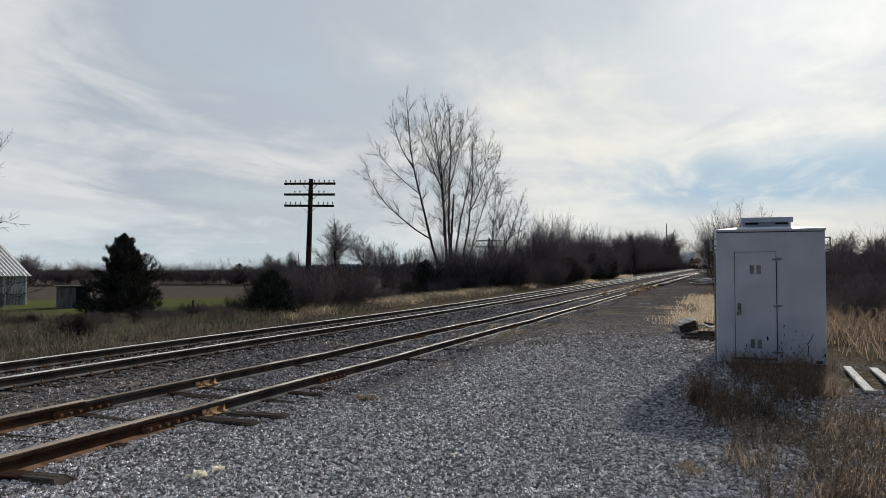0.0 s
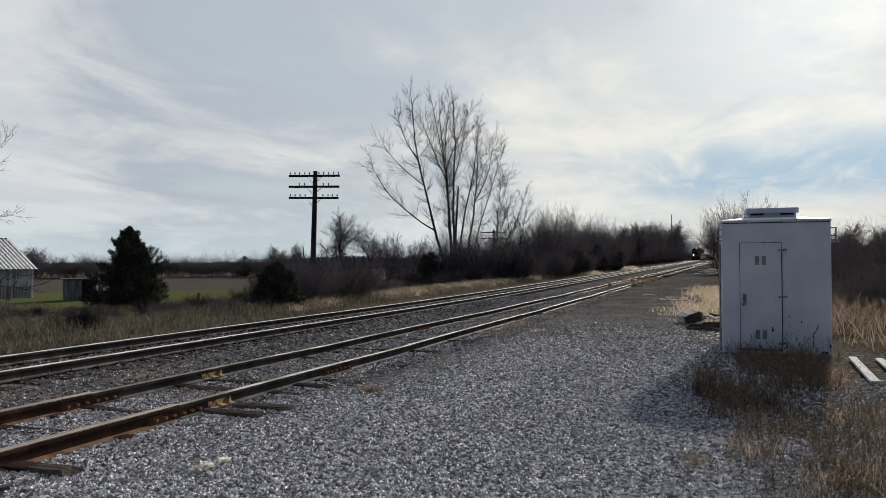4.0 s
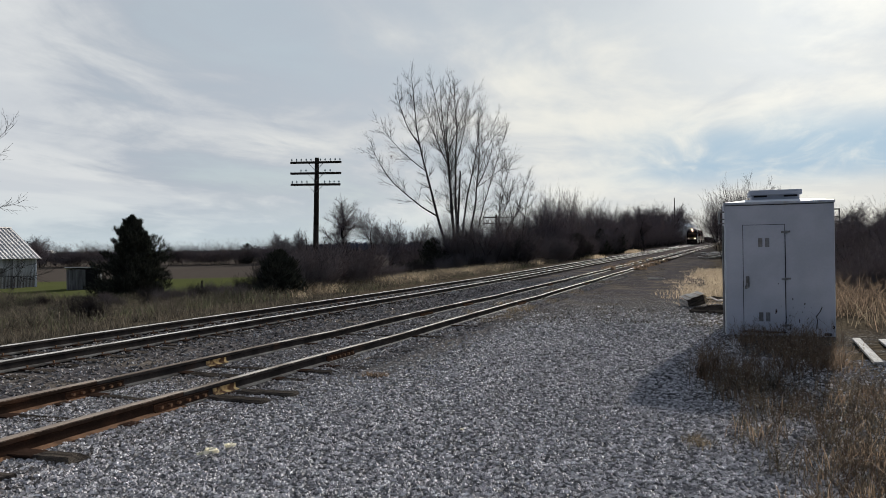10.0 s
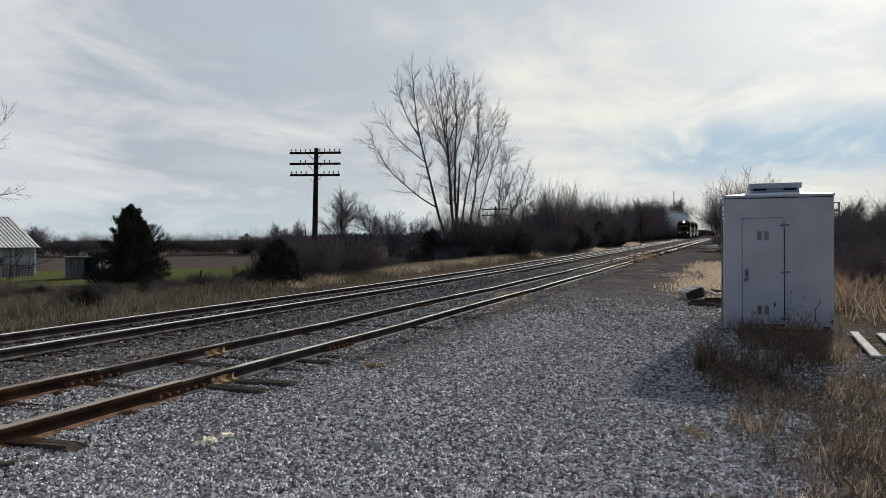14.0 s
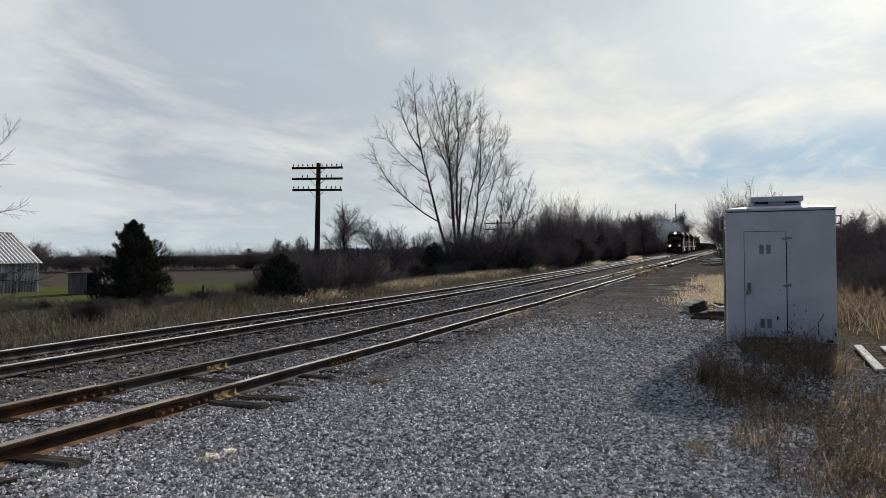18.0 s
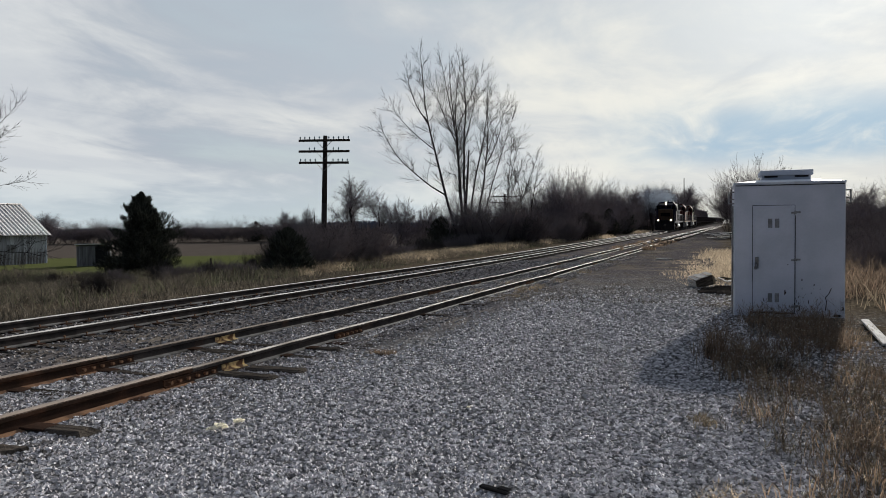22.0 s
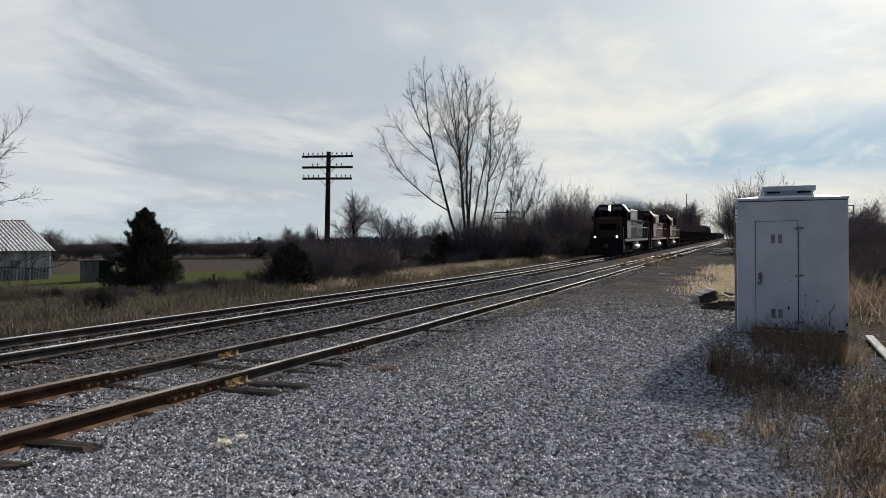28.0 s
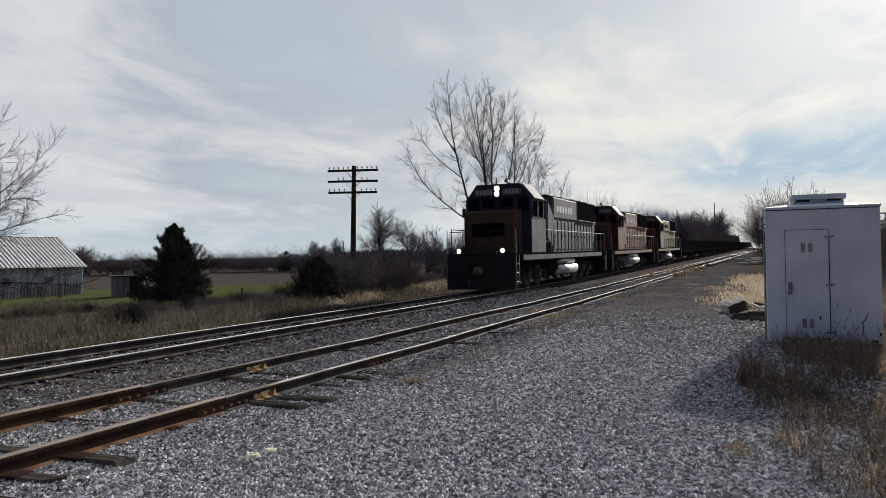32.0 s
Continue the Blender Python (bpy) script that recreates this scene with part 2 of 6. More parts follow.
    stone = mixc(mottle, stone, (0.05, 0.048, 0.049))
    soil = mixc(nz(1.2, 6), (0.028, 0.023, 0.018), (0.058, 0.048, 0.036))
    soil = mixc(rng(nz(9, 6), 0.45, 0.62), soil, (0.085, 0.07, 0.05))
    right_edge = m2("ADD", X, wob)
    off_right = m2("MULTIPLY", rng(right_edge, -0.6, 0.9), rng(Y, 12.0, 18.0))
    weedy = m2("MULTIPLY", m2("MULTIPLY", rng(right_edge, 0.2, 2.2), rng(Y, 16.0, 14.5)), rng(nz(1.6, 5), 0.34, 0.56))
    off_left = rng(m2("ADD", X, m2("MULTIPLY", wob, 0.35)), -12.2, -13.2)
    grass_part = m2("MAXIMUM", m2("MAXIMUM", off_right, weedy), off_left)
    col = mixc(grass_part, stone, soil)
    lawn = mixc(nz(0.6, 6), (0.046, 0.052, 0.021), (0.062, 0.069, 0.029))
    out_l = m2("MULTIPLY", rng(X, -34.0, -36.0), rng(m2("ADD", Y, wob), 36.0, 39.0))
    is_lawn = m2("MULTIPLY", out_l, rng(m2("ADD", Y, m2("MULTIPLY", X, -0.55)), 95.0, 92.0))
    col = mixc(is_lawn, col, lawn)
    plough = mixc(nz(0.25, 8), (0.040, 0.034, 0.031), (0.062, 0.054, 0.048))
    furrow = N("ShaderNodeTexWave")
    furrow.inputs["Scale"].default_value, furrow.inputs["Distortion"].default_value = 0.16, 2.0
    L(pos, furrow.inputs["Vector"])
    plough = mixc(m2("MULTIPLY", furrow.outputs["Fac"], 0.35), plough, (0.075, 0.065, 0.056))
    is_plough = m2("MULTIPLY", rng(X, -27.0, -31.0), rng(m2("ADD", Y, m2("MULTIPLY", X, -0.55)), 91.0, 94.0))
    col = mixc(is_plough, col, plough)
    L(col, p.inputs["Base Color"])
    p.inputs["Roughness"].default_value, p.inputs["Specular IOR Level"].default_value, p.inputs["Diffuse Roughness"].default_value = 1.0, 0.0, 0.2
    bump = N("ShaderNodeBump")
    bump.inputs["Strength"].default_value, bump.inputs["Distance"].default_value = 0.3, 0.02
    h = m2("ADD", m2("MULTIPLY", stones.outputs["Distance"], -1.0), m2("MULTIPLY", nz(70, 3), 0.4))
    L(h, bump.inputs["Height"])
    L(bump.outputs[0], p.inputs["Normal"])
    return m


M_GROUND = ground_mat()
M_STONE = mat("crushed_stone", (0.47, 0.458, 0.466), (0.28, 0.272, 0.28), scale=9, fine=80, rough=0.72, spec=0.12, vary=0.7, island=True)
M_BALLAST = mat("dusty_ballast_stone", (0.33, 0.308, 0.295), (0.165, 0.152, 0.145), scale=9, fine=80, vary=0.7, island=True)
M_RUST = mat("rusty_steel", (0.050, 0.030, 0.022), (0.028, 0.019, 0.015), rough=0.85, metal=0.0, scale=3, wear=(0.08, 0.042, 0.026), wear_scale=1.3, wear_at=(0.52, 0.72))
M_FOOT = mat("dusty_rail_foot", (0.15, 0.145, 0.14), (0.05, 0.046, 0.043), rough=0.75, metal=0.0, scale=3)
M_RAIL_WEB = mat("dark_rail_steel", (0.050, 0.044, 0.042), (0.030, 0.027, 0.027), rough=0.8, scale=3, wear=(0.075, 0.048, 0.036), wear_scale=1.3, wear_at=(0.58, 0.76))
M_RUST_PALE = mat("rust_crusted_steel", (0.22, 0.13, 0.08), (0.11, 0.066, 0.044), rough=0.85, metal=0.1, scale=5)
M_RAIL_TOP = mat("worn_rail_head", (0.36, 0.355, 0.35), (0.24, 0.235, 0.23), rough=0.65, metal=0.15, scale=2, bump=0.05)
M_RAIL_TOP_RUSTY = mat("rusty_rail_head", (0.15, 0.115, 0.09), (0.09, 0.065, 0.05), rough=0.55, metal=0.3, scale=2, bump=0.1)
M_RAIL_TOP_OLD = mat("dull_rail_head", (0.30, 0.285, 0.27), (0.08, 0.065, 0.055), rough=0.65, metal=0.15, scale=0.9, bump=0.05)
M_TIE = mat("weathered_tie", (0.095, 0.08, 0.067), (0.042, 0.036, 0.031), scale=4, fine=40, stretch=(1, 8, 8), vary=0.35, bump=0.6)
M_YELLOW_MARK = mat("faded_yellow_paint", (0.56, 0.43, 0.22), (0.36, 0.26, 0.14), scale=12, wear=(0.10, 0.06, 0.04), wear_scale=9, wear_at=(0.5, 0.62))
M_CAB_WHITE = mat("chalky_white_paint", (0.46, 0.48, 0.53), (0.40, 0.42, 0.465), rough=0.6, scale=1.6, fine=25, bump=0.04, wear=(0.36, 0.33, 0.30), wear_scale=3.5, wear_at=(0.66, 0.80), grainy=0.12)
M_CAB_DARK = mat("dark_seam", (0.035, 0.033, 0.032), rough=0.9)
M_STEEL = mat("dull_galvanised_steel", (0.22, 0.22, 0.225), (0.13, 0.125, 0.12), rough=0.5, metal=0.6)
M_POLE = mat("creosoted_pole_wood", (0.05, 0.043, 0.036), (0.028, 0.025, 0.022), scale=3, stretch=(6, 6, 0.6), bump=0.5)
M_GLASS_KNOB = mat("glass_insulator", (0.25, 0.33, 0.33), rough=0.15)
M_BARK = mat("grey_brown_bark", (0.062, 0.055, 0.052), (0.036, 0.032, 0.031), scale=5, stretch=(5, 5, 0.8), bump=0.6)
M_TWIG = mat("bare_twigs", (0.062, 0.054, 0.052), (0.04, 0.035, 0.034), bump=0)
M_TWIG_HEDGE = mat("grey_hedgerow_twigs", (0.19, 0.165, 0.175), (0.12, 0.105, 0.11), bump=0)
M_TWIG_RED = mat("reddish_bare_twigs", (0.20, 0.172, 0.168), (0.125, 0.108, 0.108), bump=0)
M_CEDAR = mat("cedar_foliage", (0.065, 0.066, 0.052), (0.036, 0.038, 0.03), bump=0, vary=0.5, island=True)
M_DRY = mat("dry_tan_grass", (0.38, 0.31, 0.225), (0.23, 0.19, 0.14), through=0.45, bump=0, vary=0.45, island=True)
M_WEED = mat("grey_dead_weeds", (0.112, 0.098, 0.078), (0.058, 0.052, 0.043), through=0.22, bump=0, vary=0.5, island=True)
M_WEED_GREEN = mat("dull_green_grass", (0.098, 0.10, 0.064), (0.064, 0.066, 0.043), through=0.25, bump=0, vary=0.5, island=True)
M_STALK = mat("grey_brown_dead_stalks", (0.20, 0.165, 0.118), (0.11, 0.09, 0.068), through=0.32, bump=0, vary=0.5, island=True)
M_POD = mat("pale_seed_pods", (0.42, 0.38, 0.33), (0.25, 0.22, 0.18), through=0.3, bump=0, vary=0.5, island=True)
M_WEED_RUST = mat("rust_brown_dead_weeds", (0.19, 0.14, 0.10), (0.105, 0.08, 0.062), through=0.36, bump=0, vary=0.5, island=True)
M_BARN = mat("peeling_white_boards", (0.40, 0.41, 0.43), (0.27, 0.275, 0.285), rough=0.9, scale=1.6, stretch=(4, 4, 0.4), vary=0.4, wear=(0.13, 0.12, 0.115), wear_scale=1.0, wear_at=(0.47, 0.66))
M_SHED = mat("grey_weathered_boards", (0.20, 0.20, 0.205), (0.12, 0.118, 0.115), rough=0.9, scale=1.6, stretch=(4, 4, 0.5), vary=0.2)
M_BARN_DARK = mat("interior_shade_black", (0.02, 0.02, 0.022), rough=0.95, bump=0)
M_TIN = mat("weathered_tin_roof", (0.66, 0.65, 0.64), (0.52, 0.50, 0.48), rough=0.6, metal=0.1, scale=0.8, stretch=(3, 0.4, 1), wear=(0.26, 0.19, 0.15), wear_scale=0.8, wear_at=(0.56, 0.74))
# darker M_TIN for roof flats: dirt, plus contrast of ribs catching light
M_TIN_DARK = mat("dusty_shaded_tin_flat", (0.34, 0.335, 0.34), (0.25, 0.24, 0.24), rough=0.7, scale=0.8, stretch=(3, 0.4, 1), wear=(0.16, 0.12, 0.10), wear_scale=0.8, wear_at=(0.54, 0.72))
M_BOARD = mat("bleached_board", (0.58, 0.55, 0.50), (0.40, 0.375, 0.335), rough=0.85, spec=0.03, scale=3, stretch=(1, 8, 8), wear=(0.25, 0.21, 0.17), wear_scale=5, wear_at=(0.55, 0.66))
M_LOG = mat("sawn_timber", (0.36, 0.29, 0.20), (0.22, 0.17, 0.12), scale=4, stretch=(1, 5, 5))
M_PAPER = mat("white_litter", (0.80, 0.77, 0.66), (0.66, 0.63, 0.54), rough=0.7, through=0.45)


# ---- mesh tools ----
class Geo:
    """Collects vertices and faces for one mesh."""

    def __init__(self):
        self.v, self.f = [], []

    def box(self, c, s, ch=0.0, m=None):
        """A box of size s round c, its edges cut back by ch."""
        hx, hy, hz = s[0] / 2, s[1] / 2, s[2] / 2
        if not ch:
            pts = [(x * hx, y * hy, z * hz) for z in (-1, 1) for y in (-1, 1) for x in (-1, 1)]
            faces = [(0, 2, 3, 1), (4, 5, 7, 6), (0, 1, 5, 4), (2, 6, 7, 3), (0, 4, 6, 2), (1, 3, 7, 5)]
        else:
            pts, idx = [], {}
            for sx in (-1, 1):
                for sy in (-1, 1):
                    for sz in (-1, 1):
                        for ax in range(3):
                            q = [sx * (hx - ch), sy * (hy - ch), sz * (hz - ch)]
                            q[ax] = (sx * hx, sy * hy, sz * hz)[ax]
                            idx[sx, sy, sz, ax] = len(pts)
                            pts.append(tuple(q))
            I = lambda sx, sy, sz, ax: idx[sx, sy, sz, ax]
            faces = []
            for k in (-1, 1):
                fx = [I(k, -1, -1, 0), I(k, 1, -1, 0), I(k, 1, 1, 0), I(k, -1, 1, 0)]
                fy = [I(-1, k, -1, 1), I(-1, k, 1, 1), I(1, k, 1, 1), I(1, k, -1, 1)]
                fz = [I(-1, -1, k, 2), I(1, -1, k, 2), I(1, 1, k, 2), I(-1, 1, k, 2)]
                for q in (fx, fy, fz):
                    faces.append(tuple(q) if k > 0 else tuple(reversed(q)))
            for a in (-1, 1):
                for b in (-1, 1):
                    q = (I(a, b, -1, 0), I(a, b, -1, 1), I(a, b, 1, 1), I(a, b, 1, 0))
                    faces.append(q if a * b > 0 else q[::-1])
                    q = (I(a, -1, b, 0), I(a, 1, b, 0), I(a, 1, b, 2), I(a, -1, b, 2))
                    faces.append(q if a * b > 0 else q[::-1])
                    q = (I(-1, a, b, 1), I(-1, a, b, 2), I(1, a, b, 2), I(1, a, b, 1))
                    faces.append(q if a * b > 0 else q[::-1])
                    for d in (-1, 1):
                        q = (I(a, b, d, 0), I(a, b, d, 1), I(a, b, d, 2))
                        faces.append(q if a * b * d > 0 else q[::-1])
        self.add([Vector(c) + Vector(p) for p in pts] if m is None else [m @ (Vector(c) + Vector(p)) for p in pts], faces)
        return self

    def add(self, pts, faces):
        o = len(self.v)
        self.v.extend(tuple(p) for p in pts)
        self.f.extend(tuple(i + o for i in q) for q in faces)
        return self

    def tube(self, a, b, ra, rb=None, n=8, caps=True):
        """A tapered rod from a to b."""
        a, b, rb = Vector(a), Vector(b), ra if rb is None else rb
        d = b - a
        if d.length < 1e-6:
            return self
        d.normalize()
        u = d.orthogonal().normalized()
        w = d.cross(u)
        o = len(self.v)
        for p, r in ((a, ra), (b, rb)):
            for i in range(n):
                t = 2 * math.pi * i / n
                self.v.append(tuple(p + (u * math.cos(t) + w * math.sin(t)) * r))
        for i in range(n):
            j = (i + 1) % n
            self.f.append((o + i, o + j, o + n + j, o + n + i))
        if caps:
            self.f.append(tuple(o + i for i in reversed(range(n))))
            self.f.append(tuple(o + n + i for i in range(n)))
        return self

    def sweep(self, profile, path, closed=True):
        """Profile points (side, up) carried along a path of (point, side vector, up vector)."""
        o, n = len(self.v), len(profile)
        for p, s, u in path:
            for a, b in profile:
                self.v.append(tuple(p + s * a + u * b))
        for k in range(len(path) - 1):
            for i in range(n if closed else n - 1):
                j = (i + 1) % n
                self.f.append((o + k * n + i, o + k * n + j, o + (k + 1) * n + j, o + (k + 1) * n + i))
        if closed:
            self.f.append(tuple(o + i for i in reversed(range(n))))
            self.f.append(tuple(o + (len(path) - 1) * n + i for i in range(n)))
        return self

    def prism(self, outline, axis, lo, hi):
        """An outline in the plane across axis (0 x, 1 y, 2 z), from lo to hi."""
        o, n = len(self.v), len(outline)
        for t in (lo, hi):
            for a, b in outline:
                self.v.append(((t, a, b), (a, t, b), (a, b, t))[axis])
        for i in range(n):
            j = (i + 1) % n
            self.f.append((o + i, o + j, o + n + j, o + n + i))
        self.f.append(tuple(o + i for i in reversed(range(n))))
        self.f.append(tuple(o + n + i for i in range(n)))
        return self

    def mesh(self, name, material, smooth=False):
        me = bpy.data.meshes.new(name)
        me.from_pydata(self.v, [], self.f)
        me.materials.append(material)
        bm = bmesh.new()
        bm.from_mesh(me)
        if len(self.f) < 4000:
            bmesh.ops.recalc_face_normals(bm, faces=bm.faces)
        bm.to_mesh(me)
        bm.free()
        if smooth:
            me.polygons.foreach_set("use_smooth", [True] * len(me.polygons))
        return me


def part(name, geo, material, parent=None, label="", smooth=False, at=None):
    ob = new(name, geo.mesh(name, material, smooth) if isinstance(geo, Geo) else geo)
    if parent is not None:
        ob.parent = parent
    if at is not None:
        ob.matrix_basis = at
    return tagged(ob, label) if label else ob


def thing(name, label, category, m=None, group="", kind=""):
    ob = new(name)
    if m is not None:
        ob.matrix_basis = m
    return tagged(ob, label, category, group, kind)


def smooth01(t):
    t = min(1.0, max(0.0, t))
    return t * t * (3 - 2 * t)


# ---- the lie of the land ----
def rise(y):
    """The land is level by the camera and climbs gently along the line."""
    if y < 20:
        return 0.0
    if y < 44:
        return 0.0122 * (y - 20) ** 2 / 48
    if y < 320:
        return 0.0122 * (y - 32)
    return 0.0122 * 288 + 1.2 * (1 - math.exp(-(y - 320) * 0.0122 / 1.2))


def main_x(y):
    if y > 50:
        return -11.3 + 0.0232 * y
    t = max(y, 5) - 50
    x = -10.14 + 0.0232 * t + 0.00066 * t * t
    return x if y > 5 else x + (y - 5) * (0.0232 - 0.0594)


def siding_x(y):
    if y < 20:
        return -6.3
    if y < 50:
        return -6.3 + 0.0005 * (y - 20) ** 2
    return -5.85 + 0.030 * (y - 50)


def land(x, y):
    z = rise(y) - 1.2 * smooth01((-14 - x) / 14)
    d = abs(x - main_x(y))
    if -40 < x < 30 and -5 < y < 90 and d > 2.2:
        k = smooth01((abs(x - siding_x(y)) - 1.4) / 0.5) * smooth01((d - 2.2) / 0.8)
        z += k * 0.03 * noise.noise(Vector((x * 0.5, y * 0.5, 0)))
    return z + 0.07 * smooth01((2.6 - d) / 1.2)


def build_ground():
    xs = [-1500, -1000, -700, -500, -380, -300, -240, -190, -150, -120, -95, -75, -60, -48, -40] + [-34 + 1.0 * i for i in range(15)] + [-19 + 0.6 * i for i in range(37)] + [4, 6, 9, 13, 18, 25, 35, 50, 75, 110, 160, 240, 360, 550, 900, 1500]
    ys = [-300, -160, -90, -50, -25, -12, -5] + [0.8 * i for i in range(60)] + [50 + 4 * i for i in range(40)] + [215, 235, 260, 290, 320, 350, 390, 440, 500, 580, 700, 900, 1200, 1700, 2500]
    g = Geo()
    for y in ys:
        for x in xs:
            g.v.append((x, y, land(x, y)))
    n = len(xs)
    g.f = [(j * n + i, j * n + i + 1, (j + 1) * n + i + 1, (j + 1) * n + i) for j in range(len(ys) - 1) for i in range(n - 1)]
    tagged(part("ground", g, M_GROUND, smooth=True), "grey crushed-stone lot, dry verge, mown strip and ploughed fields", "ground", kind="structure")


build_ground()


# ---- railway ----
FOOT = [(-0.072, -0.002), (0.072, -0.002), (0.072, 0.013), (0.02, 0.029), (-0.02, 0.029), (-0.072, 0.013)]
RAIL = [(-0.018, 0.004), (0.018, 0.004), (0.018, 0.02), (0.014, 0.03), (0.009, 0.095), (0.036, 0.112), (0.037, 0.146), (-0.037, 0.146), (-0.036, 0.112), (-0.009, 0.095), (-0.014, 0.03), (-0.018, 0.02)]
HEAD = [(-0.037, 0.14), (0.037, 0.14), (0.035, 0.151), (0.026, 0.156), (-0.026, 0.156), (-0.035, 0.151)]


def line_path(fx, off, dz, y0, y1, step, wave=0.0, k=0.0):
    out, y = [], y0
    while y <= y1 + 1e-6:
        dx = (fx(y + 0.5) - fx(y - 0.5))
        dz1 = rise(y + 0.5) - rise(y - 0.5)
        along = Vector((dx, 1, dz1)).normalized()
        side = along.cross(Vector((0, 0, 1))).normalized()
        base = Vector((fx(y), y, rise(y) + dz)) + side * off
        if wave:
            # low joints: each rail sags a little at its ends
            ph = ((y - k) % 11.9) / 11.9
            base.z -= wave * (abs(2 * ph - 1) ** 3)
        out.append((base, side, Vector((0, 0, 1))))
        y += step
    return out


def rail_run(track, fx, off, dz, cuts, top, wave=0.0, step=1.0, k=0.0):
    for a, b in zip(cuts, cuts[1:]):
        path = line_path(fx, off, dz, a + 0.006, b - 0.006, (b - a - 0.012) / max(1, round((b - a) / step)), wave, k)
        # the near stretch of the siding is laid with a heavier rail
        k, heavy = (1.16, True) if top is M_RAIL_TOP_OLD and b < 8 else (1.0, False)
        size = lambda prof: [(u * k, v * k - (0.014 if heavy else 0)) for u, v in prof]
        r = part("rail", Geo().sweep(size(RAIL), path), M_RUST if heavy else M_RAIL_WEB, track)
        part("rail_foot", Geo().sweep(size(FOOT), path), M_RUST_PALE if heavy else M_FOOT, r, "dusty rail foot")
        part("rail_head", Geo().sweep(size(HEAD), path), M_RAIL_TOP_RUSTY if heavy else top, r, "worn bare-metal running surface", smooth=False)


def build_tracks():
    main = thing("main_track", "ballasted main railway track with shiny worn rails", "railway track", kind="structure")
    siding = thing("siding_track", "old jointed siding track with rusty rails on rotten ties", "railway track", kind="structure")
    cuts_main = [-30, 18, 66, 130, 210, 300, 420, 700]
    for off in (-0.753, 0.753):
        rail_run(main, main_x, off, 0.095, cuts_main, M_RAIL_TOP, step=2.0)
    near_cuts = [-29.6, -17.7, -5.0, 6.85, 10.6, 22.5, 34.4, 46.3, 58.2, 70.1, 82.0, 93.9, 130, 200, 260]
    far_cuts = [-23.6, -11.7, -4.8, 7.15, 18.3, 21.8, 33.7, 45.6, 57.5, 69.4, 81.3, 93.2, 130, 200, 260]
    rail_run(siding, siding_x, 0.753, 0.005, near_cuts, M_RAIL_TOP_OLD, 0.022, 0.85, 10.6)
    rail_run(siding, siding_x, -0.753, 0.005, far_cuts, M_RAIL_TOP_OLD, 0.022, 0.85, 6.9)

    # bolted joint bars on the siding
    bar = Geo().sweep([(0.012, 0.02), (0.05, 0.022), (0.05, 0.034), (0.026, 0.045), (0.024, 0.085), (0.034, 0.1), (0.028, 0.11), (0.012, 0.1)], [(Vector((0, y, 0)), Vector((1, 0, 0)), Vector((0, 0, 1))) for y in (-0.45, 0.45)])
    bar_me = bar.mesh("joint_bar", M_RUST)
    bolt = Geo()
    bolt.tube((0.02, 0, 0), (0.062, 0, 0), 0.021, n=6)
    bolt_me = bolt.mesh("bolt", M_RUST_PALE)
    for cuts, off in ((near_cuts, 0.753), (far_cuts, -0.753)):
        for y in cuts[1:11]:
            base = line_path(siding_x, off, 0.005, y, y, 1)[0][0]
            for s in (1, -1):
                ob = part("joint_bar", bar_me, None, siding, at=Matrix.Translation(base + Vector((0, 0, -0.01))) @ pose(0, 0, 0, 0, 0, 0 if s > 0 else 180))
                for by in (-0.36, -0.22, -0.08, 0.08, 0.22, 0.36):
                    part("bolt", bolt_me, None, ob, at=Matrix.Translation((0, by, 0.066)))

    # faded yellow marks on the web of the siding rails
    for off, y, n in ((0.753, 7.62, 0.22), (-0.753, 9.5, 0.24)):
        base = line_path(siding_x, off, 0.005, y, y, 1)[0][0]
        g = Geo()
        g.sweep([(0.0105, 0.03), (0.016, 0.028), (0.074, 0.0145), (0.074, 0.019), (0.018, 0.036), (0.013, 0.094), (0.0105, 0.094)], [(Vector((0, t, 0)), Vector((1, 0, 0)), Vector((0, 0, 1))) for t in (-n, n)])
        part("paint_mark", g, M_YELLOW_MARK, siding, "faded yellow paint mark on the rail", at=Matrix.Translation(base))

    # ties, plates and spikes
    rnd = random.Random(5)
    tie_me = [Geo().box((0, 0, 0), (2.6, 0.22, 0.16), 0.012).mesh("tie", M_TIE) for _ in range(1)]
    old = []
    for k in range(4):
        g = Geo().box((0, 0, 0), (2.5 + 0.12 * k, 0.21, 0.16), 0.025)
        g.v = [(x + rnd.uniform(-0.07, 0.07), y + rnd.uniform(-0.03, 0.03), z + rnd.uniform(-0.018, 0.01)) for x, y, z in g.v]
        old.append(g.mesh("tie", M_TIE))
    plate_me = Geo().box((0, 0, 0), (0.34, 0.19, 0.02), 0.006).mesh("tie_plate", M_RUST)
    spike_me = Geo().tube((0, 0, 0), (0, 0, 0.035), 0.012, 0.012, 5).tube((0, 0, 0.03), (0, 0, 0.045), 0.02, 0.016, 5).mesh("spike", M_RUST_PALE)
    y, i = 1.5, 0
    rest = Geo()
    while y < 190:
        x, z, a = main_x(y), rise(y), -math.degrees(math.atan(main_x(y + 0.5) - main_x(y - 0.5)))
        if y < 62:
            t = part("tie", tie_me[0], None, main, at=pose(x + rnd.uniform(-0.05, 0.05), y, z + 0.008, rnd.uniform(-1, 1), 0, a + rnd.uniform(-0.8, 0.8)))
            for o in (-0.753, 0.753):
                part("tie_plate", plate_me, None, t, at=pose(o, 0, 0.087))
